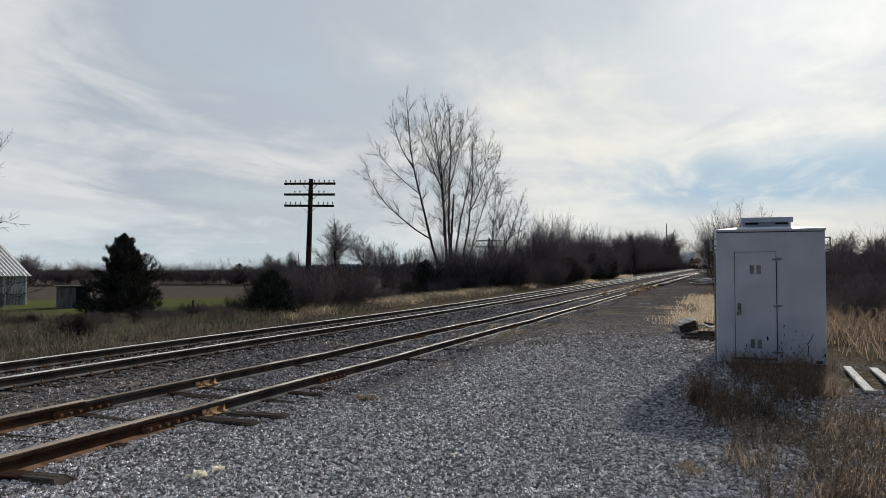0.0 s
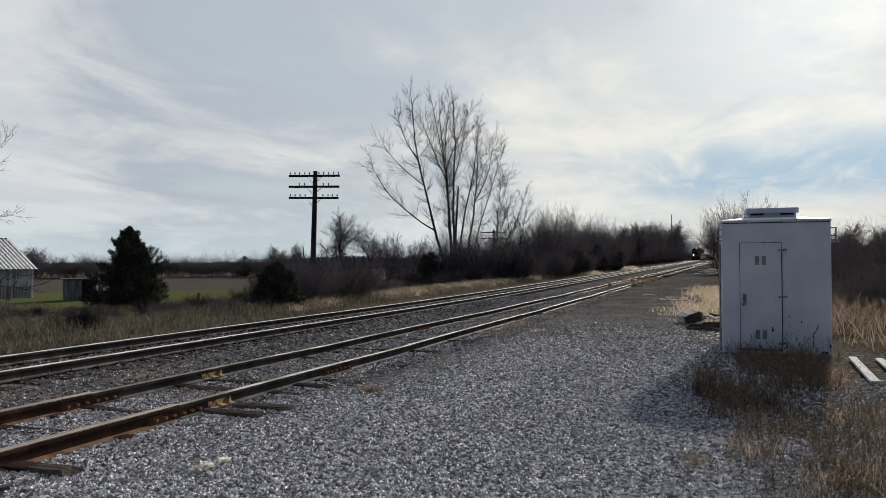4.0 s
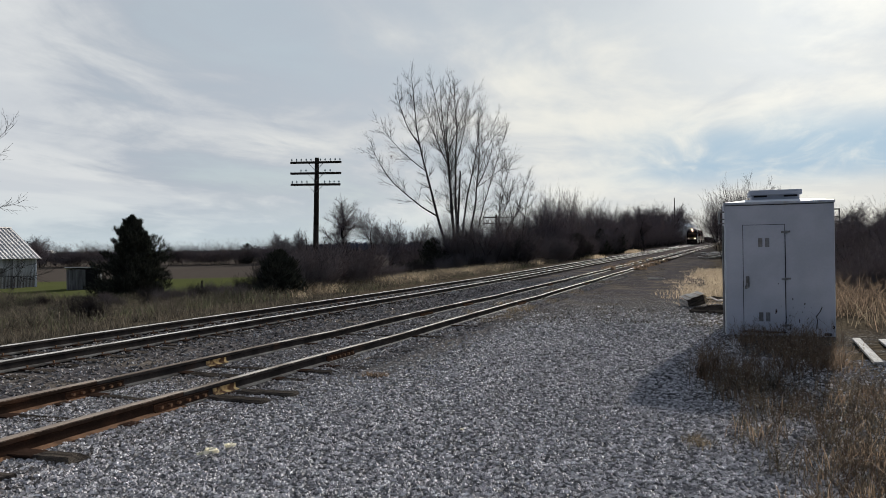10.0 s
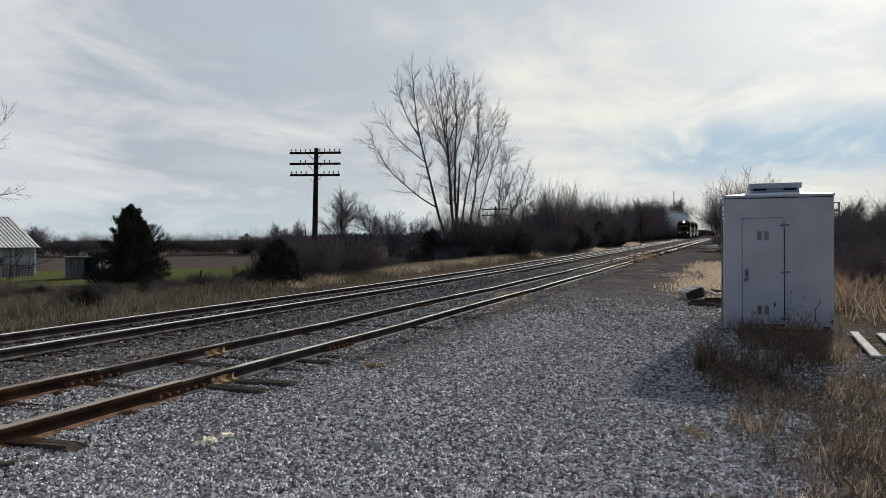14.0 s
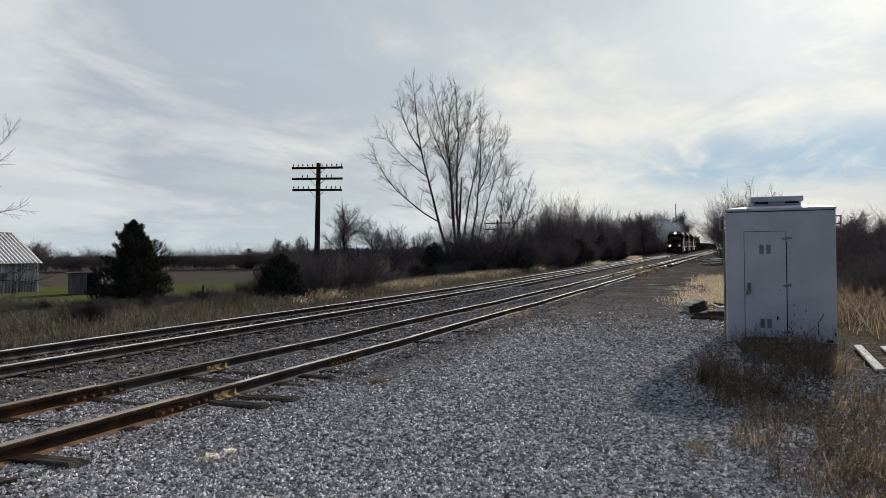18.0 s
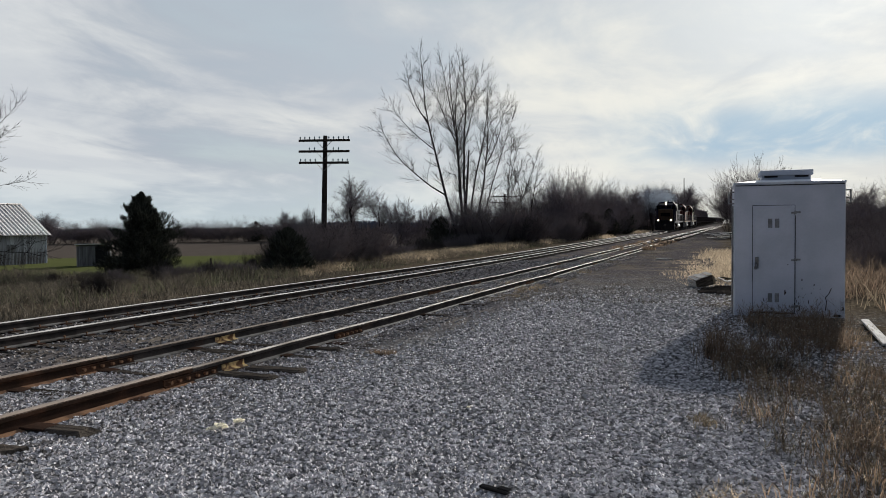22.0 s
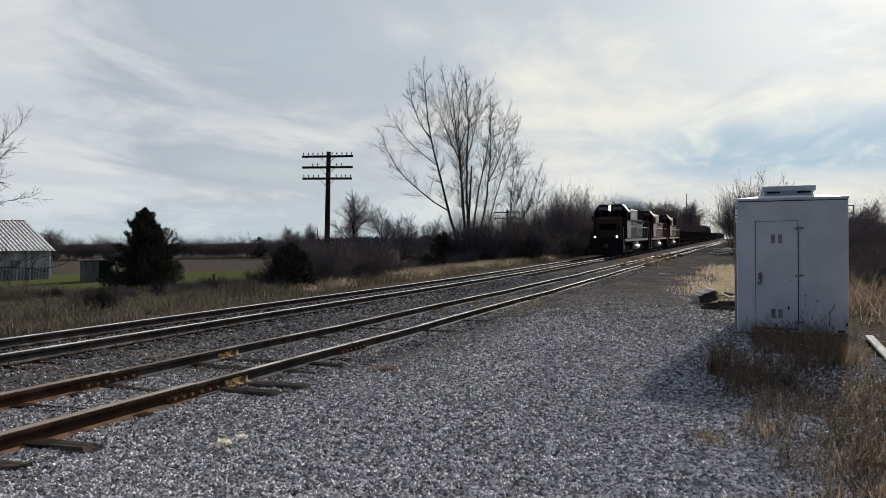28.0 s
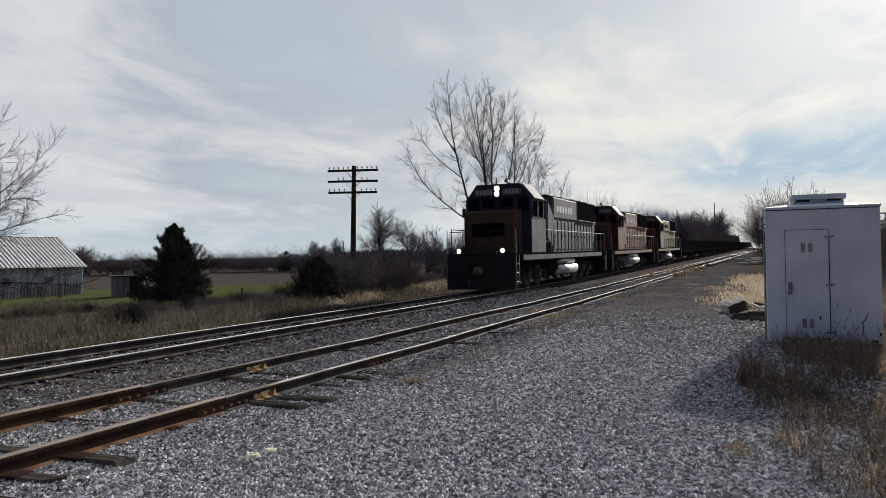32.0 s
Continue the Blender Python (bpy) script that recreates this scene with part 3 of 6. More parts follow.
                if y < 32:
                    for sx in (-0.11, 0.11):
                        part("spike", spike_me, None, t, at=pose(o + sx, rnd.uniform(-0.05, 0.05), 0.092))
        else:
            rest.box((0, 0, 0), (2.6, 0.22, 0.16), 0, pose(x, y, z + 0.008, 0, 0, a))
        y += 0.495
    tagged(part("far_ties", rest, M_TIE, main), kind="stuff")
    y = 2.0
    rest = Geo()
    while y < 150:
        x, z, a = siding_x(y), rise(y), -math.degrees(math.atan(siding_x(y + 0.5) - siding_x(y - 0.5)))
        yy = y + rnd.uniform(-0.07, 0.07)
        if y < 70:
            t = part("tie", old[i % 4], None, siding, at=pose(x + rnd.uniform(-0.1, 0.22), yy, z - (0.078 if y > 11 else 0.066) + rnd.uniform(-0.022, 0.016), 0, rnd.uniform(-0.8, 0.8), a + rnd.uniform(-3.5, 3.5)))
            if y < 26:
                for o in (-0.753, 0.753):
                    part("tie_plate", plate_me, None, t, at=pose(o, 0, 0.078))
        else:
            rest.box((0, 0, 0), (2.6, 0.2, 0.16), 0, pose(x, yy, z - 0.065, 0, 0, a))
        y += rnd.uniform(0.5, 0.62)
        i += 1
    tagged(part("far_ties", rest, M_TIE, siding), kind="stuff")


def icorock(rnd, r):
    """A small angular stone."""
    pts = []
    for p in ((0, 0, 1), (0.9, 0, 0.2), (-0.3, 0.85, 0.25), (-0.5, -0.8, 0.2), (0.5, 0.5, -0.5), (-0.8, 0.1, -0.5), (0.3, -0.7, -0.6)):
        k = rnd.uniform(0.65, 1.2)
        pts.append(Vector(p) * r * k)
    faces = [(0, 1, 2), (0, 2, 3), (0, 3, 1), (1, 4, 2), (2, 4, 5), (2, 5, 3), (3, 5, 6), (3, 6, 1), (1, 6, 4), (4, 6, 5)]
    return pts, faces


def build_stones():
    rnd = random.Random(11)
    kinds = [icorock(rnd, 1.0) for _ in range(8)]

    def scatter(name, label, count, spot, size, material):
        g = Geo()
        done = 0
        while done < count:
            s = spot()
            if s is None:
                continue
            x, y, z = s
            r = size * rnd.uniform(0.55, 1.45) * (1 + max(0, y - 8) * 0.05)
            pts, faces = rnd.choice(kinds)
            a = rnd.uniform(0, 6.28)
            c, q = math.cos(a) * r, math.sin(a) * r
            h = rnd.uniform(0.5, 0.85)
            g.add([(x + p.x * c - p.y * q, y + p.x * q + p.y * c, z + p.z * r * h + r * 0.1) for p in pts], faces)
            done += 1
        tagged(part(name, g, material), label, "gravel", kind="stuff")

    def lot():
        d = 3.0 + 23.0 * rnd.random() ** 1.25
        a = radians(rnd.uniform(-57, 17) + rnd.gauss(0, 4))
        x, y = d * math.sin(a), d * math.cos(a)
        if rnd.random() < 0.17:
            x, y = rnd.uniform(-12.4, 5.5) + rnd.gauss(0, 0.5), rnd.uniform(-7, 5.5) + rnd.gauss(0, 0.6)
        if abs(x - siding_x(y) - 0.753) < 0.08 or abs(x - siding_x(y) + 0.753) < 0.08 or abs(x - main_x(y)) < 1.3:
            return None
        if x < -12.6 or (x > 0.4 and y > 12.5):
            return None
        if x > 0.5 and rnd.random() < 0.6 * smooth01((x - 0.5) / 0.8):
            return None
        worn = max(smooth01((-3.3 - x) / 1.3) * smooth01((y - 7.5) / 2.5) * 0.9, smooth01((y - 9) / 14))
        if x > -5.2 and rnd.random() < worn:
            return None
        if -7.3 < x < -5.3 and y > 8 and rnd.random() < 0.7:
            return None
        if x < -7.3 and rnd.random() < 0.93:
            return None
        return x, y, land(x, y)

    scatter("gravel", "loose grey crushed stone spread over the lot", 136000, lot, 0.0195, M_STONE)

    def between():
        y = 3 + 40 * rnd.random() ** 1.3
        x = rnd.uniform(siding_x(y) - 3.4, siding_x(y) + 1.6)
        if abs(abs(x - siding_x(y)) - 0.753) < 0.1 or abs(x - main_x(y)) < 2.2:
            return None
        return x, y, land(x, y)

    scatter("ballast", "dark dusty ballast round the siding", 24000, between, 0.023, M_BALLAST)

    def bed():
        y = 2 + 34 * rnd.random() ** 1.3
        x = main_x(y) + rnd.choice((-1, 1)) * rnd.uniform(0.1, 2.3)
        if 0.66 < abs(x - main_x(y)) < 0.85:
            return None
        return x, y, land(x, y) + 0.01

    scatter("ballast", "grey broken-stone ballast between the main rails", 11000, bed, 0.026, M_BALLAST)


# ---- trees ----
def branch(g, tw, p, d, length, r, level, rnd, spec):
    """A limb of short tapered lengths that forks; the thinnest go into tw."""
    n = 4 if level < 2 else 3
    seg = length / n
    tip_r = r * spec["taper"]
    pts = [p]
    for i in range(n):
        d = (d + Vector((rnd.gauss(0, 1), rnd.gauss(0, 1), rnd.gauss(0, 0.7))) * spec["wander"] + Vector((0, 0, spec["lift"]))).normalized()
        q = pts[-1] + d * seg
        ra, rb = r + (tip_r - r) * i / n, r + (tip_r - r) * (i + 1) / n
        (g if level < spec["wood"] else tw).tube(pts[-1], q, ra, rb, 6 if level < 2 else 3, caps=False)
        pts.append(q)
        if level < spec["levels"] and i >= (1 if level == 0 else 0):
            for _ in range(spec["sides"][min(level, len(spec["sides"]) - 1)]):
                axis = d.orthogonal().normalized()
                axis.rotate(Matrix.Rotation(rnd.uniform(0, 6.28), 3, d))
                nd = d.copy()
                nd.rotate(Matrix.Rotation(radians(rnd.uniform(*spec["angle"])), 3, axis))
                branch(g, tw, q.lerp(pts[-2], rnd.random()), nd, length * rnd.uniform(*spec["shrink"]), max(rb * spec["thin"], spec["least"]), level + 1, rnd, spec)
    if level < spec["levels"]:
        branch(g, tw, pts[-1], d, length * spec.get("on", 0.6), max(tip_r, spec["least"]), level + 1, rnd, spec)


def tree_meshes(seed, stems, spec, bark, twig, stool=0.0):
    rnd = random.Random(seed)
    g, tw = Geo(), Geo()
    if stool:
        # the low knotted root from which all stems of a clump rise
        g.tube((0, 0, -0.25), (0, 0, 0.06), stool, stool * 0.85, 9).tube((0, 0, 0.05), (0.02, 0, 0.22), stool * 0.85, stool * 0.35, 9)
    for base, d, length, r in stems:
        branch(g, tw, Vector(base), Vector(d).normalized(), length, r, 0, rnd, spec)
    return g.mesh("trunk", bark, True), tw.mesh("crown", twig)


def bare_tree(name, label, meshes, m, group="", category="tree"):
    t = thing(name, label, category, m, group)
    part("trunk", meshes[0], None, t)
    part("crown", meshes[1], None, t, "fine bare twigs")
    return t


def led_limb(g, p, lean0, lean1, swing, length, r, rnd):
    """One limb that bends from one lean to another (degrees from upright); gives its points and girths."""
    n = max(6, int(length / 0.9))
    pts, rs = [Vector(p)], [r]
    tilt = 0.0
    for i in range(n):
        f = (i + 0.5) / n
        tilt = 0.75 * tilt + rnd.gauss(0, 2.2)
        a, b = radians(lean0 + (lean1 - lean0) * f + tilt), radians(swing + 0.6 * tilt)
        pts.append(pts[-1] + Vector((math.sin(a), math.sin(b) * math.cos(a), math.cos(a) * math.cos(b))) * (length / n))
        rs.append(r * (1 - 0.86 * (i + 1) / n))
        g.tube(pts[-2], pts[-1], rs[-2], rs[-1], 7 if r > 0.1 else 5, caps=False)
    return pts, rs


def led_tree(seed, stems, forks, bark, twig, clear, reach, droop=1.0):
    """Stems and forks set by their leans, each feathered with side shoots that fork again."""
    rnd = random.Random(seed)
    g, tw = Geo(), Geo()
    limbs = []
    for u, l0, l1, ln, r in stems:
        limbs.append((led_limb(g, (u, rnd.uniform(-0.7, 0.7), -0.3), l0, l1, rnd.uniform(-7, 7), ln, r, rnd), ln, clear))
    for k, f, l0, l1, ln, r in forks:
        pts = limbs[k][0][0]
        limbs.append((led_limb(g, pts[int(f * (len(pts) - 1))], l0, l1, rnd.uniform(-25, 25), ln, r, rnd), ln, 0.12))
    spec = dict(levels=4, wood=2, sides=[0, 2, 2, 1], angle=(20, 48), shrink=(0.42, 0.66), thin=0.6, taper=0.5, wander=0.10, lift=0.05 * droop, least=0.0065, on=0.55)
    for (pts, rs), ln, low in limbs:
        for i in range(1, len(pts) - 1):
            f = i / (len(pts) - 1)
            if f < low:
                continue
            for _ in range(2 if f < 0.55 else 3):
                d = (pts[i + 1] - pts[i]).normalized()
                axis = d.orthogonal().normalized()
                axis.rotate(Matrix.Rotation(rnd.uniform(0, 6.28), 3, d))
                d.rotate(Matrix.Rotation(radians(rnd.uniform(24, 58)), 3, axis))
                size = reach * rnd.uniform(0.45, 1.1) * (1.0 - 0.45 * f)
                branch(g, tw, pts[i].lerp(pts[i + 1], rnd.random()), d, size, max(0.012, min(rs[i] * 0.4, 0.03)), 2, rnd, spec)
        branch(g, tw, pts[-1], (pts[-1] - pts[-2]).normalized(), reach * 0.6, max(rs[-1], 0.01), 2, rnd, spec)
    return g.mesh("trunk", bark, True), tw.mesh("crown", twig)


THICKET = dict(levels=3, wood=1, sides=[2, 2, 1], angle=(16, 40), shrink=(0.4, 0.7), thin=0.5, taper=0.5, wander=0.10, lift=0.07, least=0.007)
ROUND = dict(levels=4, wood=2, sides=[2, 2, 2, 2], angle=(25, 60), shrink=(0.5, 0.72), thin=0.55, taper=0.6, wander=0.12, lift=0.03, least=0.012)
SCRUB = dict(levels=2, wood=0, sides=[2, 3], angle=(18, 55), shrink=(0.45, 0.75), thin=0.6, taper=0.5, wander=0.14, lift=0.05, least=0.006)


def plant(x, y, rz=0, s=1.0, sink=0.1):
    return pose(x, y, land(x, y) - sink, 0, 0, rz) @ Matrix.Scale(s, 4)


def scaled_copy(src, m, s):
    """A copy of a tree, turned and sized."""
    c = copy_thing(src, m)
    c.scale = (s[0], s[0], s[1])
    return c


def build_trees():
    rnd = random.Random(21)
    # the tall many-stemmed tree: base offset, lean at the foot and at the tip, length, girth
    stems = ((0.0, -19, -5, 20.4, 0.17), (-0.45, -5, -11, 18.8, 0.13), (-0.5, -2, -7, 18.2, 0.16), (-0.3, -3, 0, 19.3, 0.17), (-0.15, -4, 3, 18.6, 0.13),
             (0.35, 2, 9, 17.0, 0.13), (0.1, 13, 4, 16.6, 0.14), (1.2, 3, 24, 14.2, 0.09))
    # forks: stem, how far up it, lean at the fork and at the tip, length, girth
    forks = ((0, 0.36, -62, -16, 10.0, 0.09), (0, 0.58, -50, -30, 6.0, 0.06), (0, 0.70, -36, -3, 5.6, 0.06), (2, 0.60, -20, -24, 6.5, 0.07), (1, 0.62, -30, -12, 5.5, 0.05), (4, 0.66, 18, 32, 6.0, 0.06),
             (4, 0.72, 42, 40, 3.8, 0.04), (6, 0.58, 30, 8, 6.5, 0.06), (6, 0.60, 60, 45, 4.2, 0.045), (6, 0.62, 18, 30, 6.2, 0.05), (3, 0.6, 12, 6, 6.5, 0.06))
    t = bare_tree("tree", "tall bare many-stemmed maple with upswept limbs beside the line", led_tree(5, stems, forks, M_BARK, M_TWIG, 0.30, 2.1), pose(-22.2, 66.4, -0.5, 0, 0, 19.7) @ Matrix.Scale(0.94, 4))
    part("broken_stem", Geo().tube((-0.2, -0.4, -0.2), (-0.12, -0.35, 5.0), 0.15, 0.12, 8).tube((-0.12, -0.35, 5.0), (0.2, -0.3, 10.2), 0.12, 0.07, 8), M_BARK, t, "snapped-off bare stem", smooth=True)
    stems = ((0.0, 8, 4, 11.2, 0.08), (0.8, 4, 16, 10.6, 0.08), (1.9, 2, 20, 10.0, 0.08), (2.6, 2, -4, 8.4, 0.07), (3.2, 3, 14, 8.8, 0.07))
    forks = ((0, 0.5, 35, 15, 3.8, 0.03), (1, 0.45, 45, 30, 3.6, 0.03), (2, 0.5, -20, -5, 3.2, 0.03))
    bare_tree("tree", "slender bare saplings leaning beside the tall maple", led_tree(9, stems, forks, M_BARK, M_TWIG, 0.3, 1.5), pose(-20.3, 69.4, -0.3, 0, 0, 19.7) @ Matrix.Scale(0.94, 4))

    # hedgerow along the far side of the line
    kinds = []
    for k in range(4):
        st = []
        for j in range(7):
            a = 0.9 * j + rnd.uniform(-0.3, 0.3)
            out = rnd.uniform(0.15, 0.42)
            st.append(((0.28 * math.cos(a), 0.28 * math.sin(a), -0.1), (out * math.cos(a), out * math.sin(a), 1), rnd.uniform(2.6, 4.2), rnd.uniform(0.025, 0.05)))
        kinds.append(tree_meshes(40 + k, st, THICKET, M_BARK, M_TWIG_RED if k % 2 else M_TWIG_HEDGE, stool=0.42))
    firsts = []
    for k, me in enumerate(kinds):
        y = 76 + 3 * k
        firsts.append(bare_tree("hedgerow_tree", "leafless tangled hedgerow saplings along the railway line", me, plant(main_x(y) - 6.5, y), "hedgerow beside the line"))
    y, i = 78.0, 0
    while y < 300:
        for row in range(2):
            x = main_x(y) - 5.6 - 3.2 * row + rnd.uniform(-1.0, 1.0) - 2.0 * smooth01((92 - y) / 14)
            h = rnd.uniform(0.75, 1.1) * (1.0 if row else 0.75) * (1.0 + 0.45 * smooth01((y - 110) / 120))
            scaled_copy(firsts[(i + row) % 4], plant(x, y + rnd.uniform(-1, 1), rnd.uniform(0, 360)), (h * rnd.uniform(0.9, 1.2), h))
        i += 1
        y += rnd.uniform(2.6, 3.8) * (1 + (y - 78) / 160)
    # single taller crowns that stand out of the hedgerow
    st = [((0, 0, -0.2), (0.05, 0, 1), 3.6, 0.16)]
    round_me = [tree_meshes(60 + k, st, ROUND, M_BARK, M_TWIG_HEDGE) for k in range(3)]
    lone = []
    for k, (x, y, s, lab) in enumerate(((-16.9, 105.5, 1.05, "bare round-crowned tree rising out of the hedgerow"), (-68.7, 134.7, 1.75, "lone bare round-crowned tree on a field boundary"), (-63.9, 136.4, 1.25, "small bare tree on a field boundary"))):
        t = bare_tree("tree", lab, round_me[k], plant(x, y))
        t.scale = (s, s, s)
        lone.append(t)
    for x, y, s, sz in ((-13.5, 125, 1.1, 1.0), (-11.8, 142, 1.2, 1.1), (-14.5, 166, 1.2, 1.25), (-14.0, 185, 1.3, 1.35), (-13.6, 205, 1.4, 1.5), (-12.5, 232, 1.5, 1.7), (-12.2, 258, 1.6, 1.9), (-11.6, 285, 1.6, 2.0), (-87, 139, 0.95, 0.85), (-72.6, 122.7, 0.7, 0.95), (-151, 137, 1.0, 1.0), (-81, 128, 0.6, 0.7), (-30, 74, 0.85, 0.8), (-27, 62, 0.8, 0.75), (-104, 93, 0.8, 0.8)):
        scaled_copy(lone[rnd.randrange(3)], plant(x, y, rnd.uniform(0, 360)), (s, sz))
    # bare trees behind the cabinet and along the far verge
    for x, y, s, sz in ((7.5, 125, 0.9, 0.8), (13.8, 132, 1.15, 0.95), (17.5, 136, 1.2, 0.95), (21, 134, 1.25, 1.0), (24, 128, 1.1, 0.95), (21.5, 113, 0.95, 0.8), (9.5, 150, 1.0, 0.9), (5.8, 160, 1.1, 0.9), (26.5, 120, 1.0, 0.9), (31, 122, 1.1, 0.9)):
        t = scaled_copy(lone[rnd.randrange(3)], plant(x, y, rnd.uniform(0, 360)), (s, sz))
        tagged(t, "bare tree on the scrubby verge behind the cabinet")
    stems = ((0.0, 2, 6, 7.2, 0.07), (-0.5, -8, -16, 6.4, 0.06), (-1.1, -12, -4, 5.4, 0.05), (0.5, 8, 14, 6.0, 0.05), (-1.6, -4, -14, 4.4, 0.04), (1.2, 6, 2, 6.8, 0.05), (-2.2, -6, -10, 3.6, 0.035))
    bare_tree("tree", "bare many-stemmed young tree behind the cabinet", led_tree(33, stems, (), M_BARK, M_TWIG, 0.15, 1.5), plant(2.6, 62) @ Matrix.Scale(0.86, 4))
    for i in range(30):
        y = 95 + 4.2 * i + rnd.uniform(-2, 2)
        x = siding_x(y) + 5.0 + rnd.uniform(0, 5.5)
        h = rnd.uniform(0.8, 1.25)
        t = scaled_copy(firsts[i % 4], plant(x, y, rnd.uniform(0, 360)), (h * 1.2, h))
        tagged(t, "leafless scrub on the verge past the cabinet")
    for i in range(22):
        x, y = 6 + 1.3 * i, 52 + rnd.uniform(-5, 5) + 1.6 * i
        h = rnd.uniform(0.42, 0.6)
        t = scaled_copy(firsts[i % 4], plant(x, y, rnd.uniform(0, 360)), (h * 1.6, h))
        tagged(t, "low dark leafless scrub behind the cabinet")

    # brush that fills the ground below the tall maple
    for i in range(40):
        y = rnd.uniform(60, 80)
        x = min(rnd.uniform(-26.3, -15.0), main_x(y) - 5.0)
        h = rnd.uniform(0.42, 0.72) * (0.7 if x < -24 else 1.0)
        t = scaled_copy(firsts[i % 4], plant(x, y, rnd.uniform(0, 360)), (h * 1.5, h))
        tagged(t, "dense leafless brush below the tall maple", "shrub", "brush below the maple")
    # low scrub along a far field boundary
    for i in range(105):
        f = (i + rnd.random()) / 105
        x, y = -185 + 118 * f + rnd.uniform(-2, 2), 74 + 50 * f + rnd.uniform(-4, 4)
        h = rnd.uniform(0.30, 0.62)
        t = scaled_copy(firsts[i % 4], plant(x, y, rnd.uniform(0, 360)), (h * 2.6, h))
        tagged(t, "low leafless scrub along a far field boundary", "shrub", "field boundary scrub")

    # the tree whose branches reach in over the barn
    stems = ((0.0, 4, 8, 9.5, 0.20), (0.1, 20, 12, 9.0, 0.12), (-0.1, -22, -10, 9.0, 0.13))
    forks = ((0, 0.22, 74, 96, 7.4, 0.06), (0, 0.24, 62, 50, 7.6, 0.065), (0, 0.36, 68, 72, 6.4, 0.05), (0, 0.40, 54, 24, 6.8, 0.06), (1, 0.45, 58, 40, 5.6, 0.05), (1, 0.55, 48, 20, 5.2, 0.045),
             (2, 0.4, -60, -40, 5.5, 0.06), (2, 0.5, -40, -20, 5.0, 0.05), (0, 0.5, -50, -30, 5.0, 0.05), (0, 0.55, 62, 56, 5.4, 0.045))
    bare_tree("tree", "bare spreading tree with drooping outer branches near the barn", led_tree(77, stems, forks, M_BARK, M_TWIG, 0.30, 1.5, 0.9), plant(-31.8, 18.6, 22))

    # scrub between the line and the field
    rs = random.Random(31)
    kinds = []
    for k in range(3):
        st = [((rs.uniform(-0.8, 0.8), rs.uniform(-0.8, 0.8), -0.05), (rs.uniform(-0.5, 0.5), rs.uniform(-0.5, 0.5), 1), rs.uniform(0.9, 1.5), rs.uniform(0.010, 0.018)) for _ in range(34)]
        kinds.append(tree_meshes(80 + k, st, SCRUB, M_TWIG, M_TWIG_RED if k else M_TWIG)[1])
    first = []
    for k in range(3):
        t = thing("shrub", "leafless brown shrub in the rough verge", "shrub", plant(-20.5 - k, 33 + 2 * k), "verge shrubs")
        part("crown", kinds[k], None, t)
        first.append(t)
    spots = []
    for i in range(26):
        spots.append((rs.uniform(-24, -18.2), rs.uniform(27, 62), rs.uniform(0.3, 0.52)))
    for i in range(22):
        spots.append((rs.uniform(-25.5, -17), rs.uniform(57, 72), rs.uniform(0.45, 0.75)))
    for i in range(14):
        spots.append((rs.uniform(-29, -24), rs.uniform(31, 44), rs.uniform(0.35, 0.6)))
    for i in range(14):
        spots.append((rs.uniform(-38, -15.5), rs.uniform(10, 40), rs.uniform(0.22, 0.38)))
    for i in range(10):
        spots.append((rs.uniform(-17.4, -16.2), rs.uniform(28, 33), rs.uniform(0.7, 1.0)))
    for i in range(26):
        y = 60 + rs.uniform(0, 60)
        spots.append((main_x(y) - rs.uniform(4.2, 6.5), y, rs.uniform(0.8, 1.3)))
    for i in range(34):
        spots.append((rs.uniform(3.6, 16), rs.uniform(26, 50), rs.uniform(0.5, 0.8)))
    for i, (x, y, s) in enumerate(spots):
        scaled_copy(first[i % 3], plant(x, y, rs.uniform(0, 360), 1, 0.02), (s * 1.1, s))


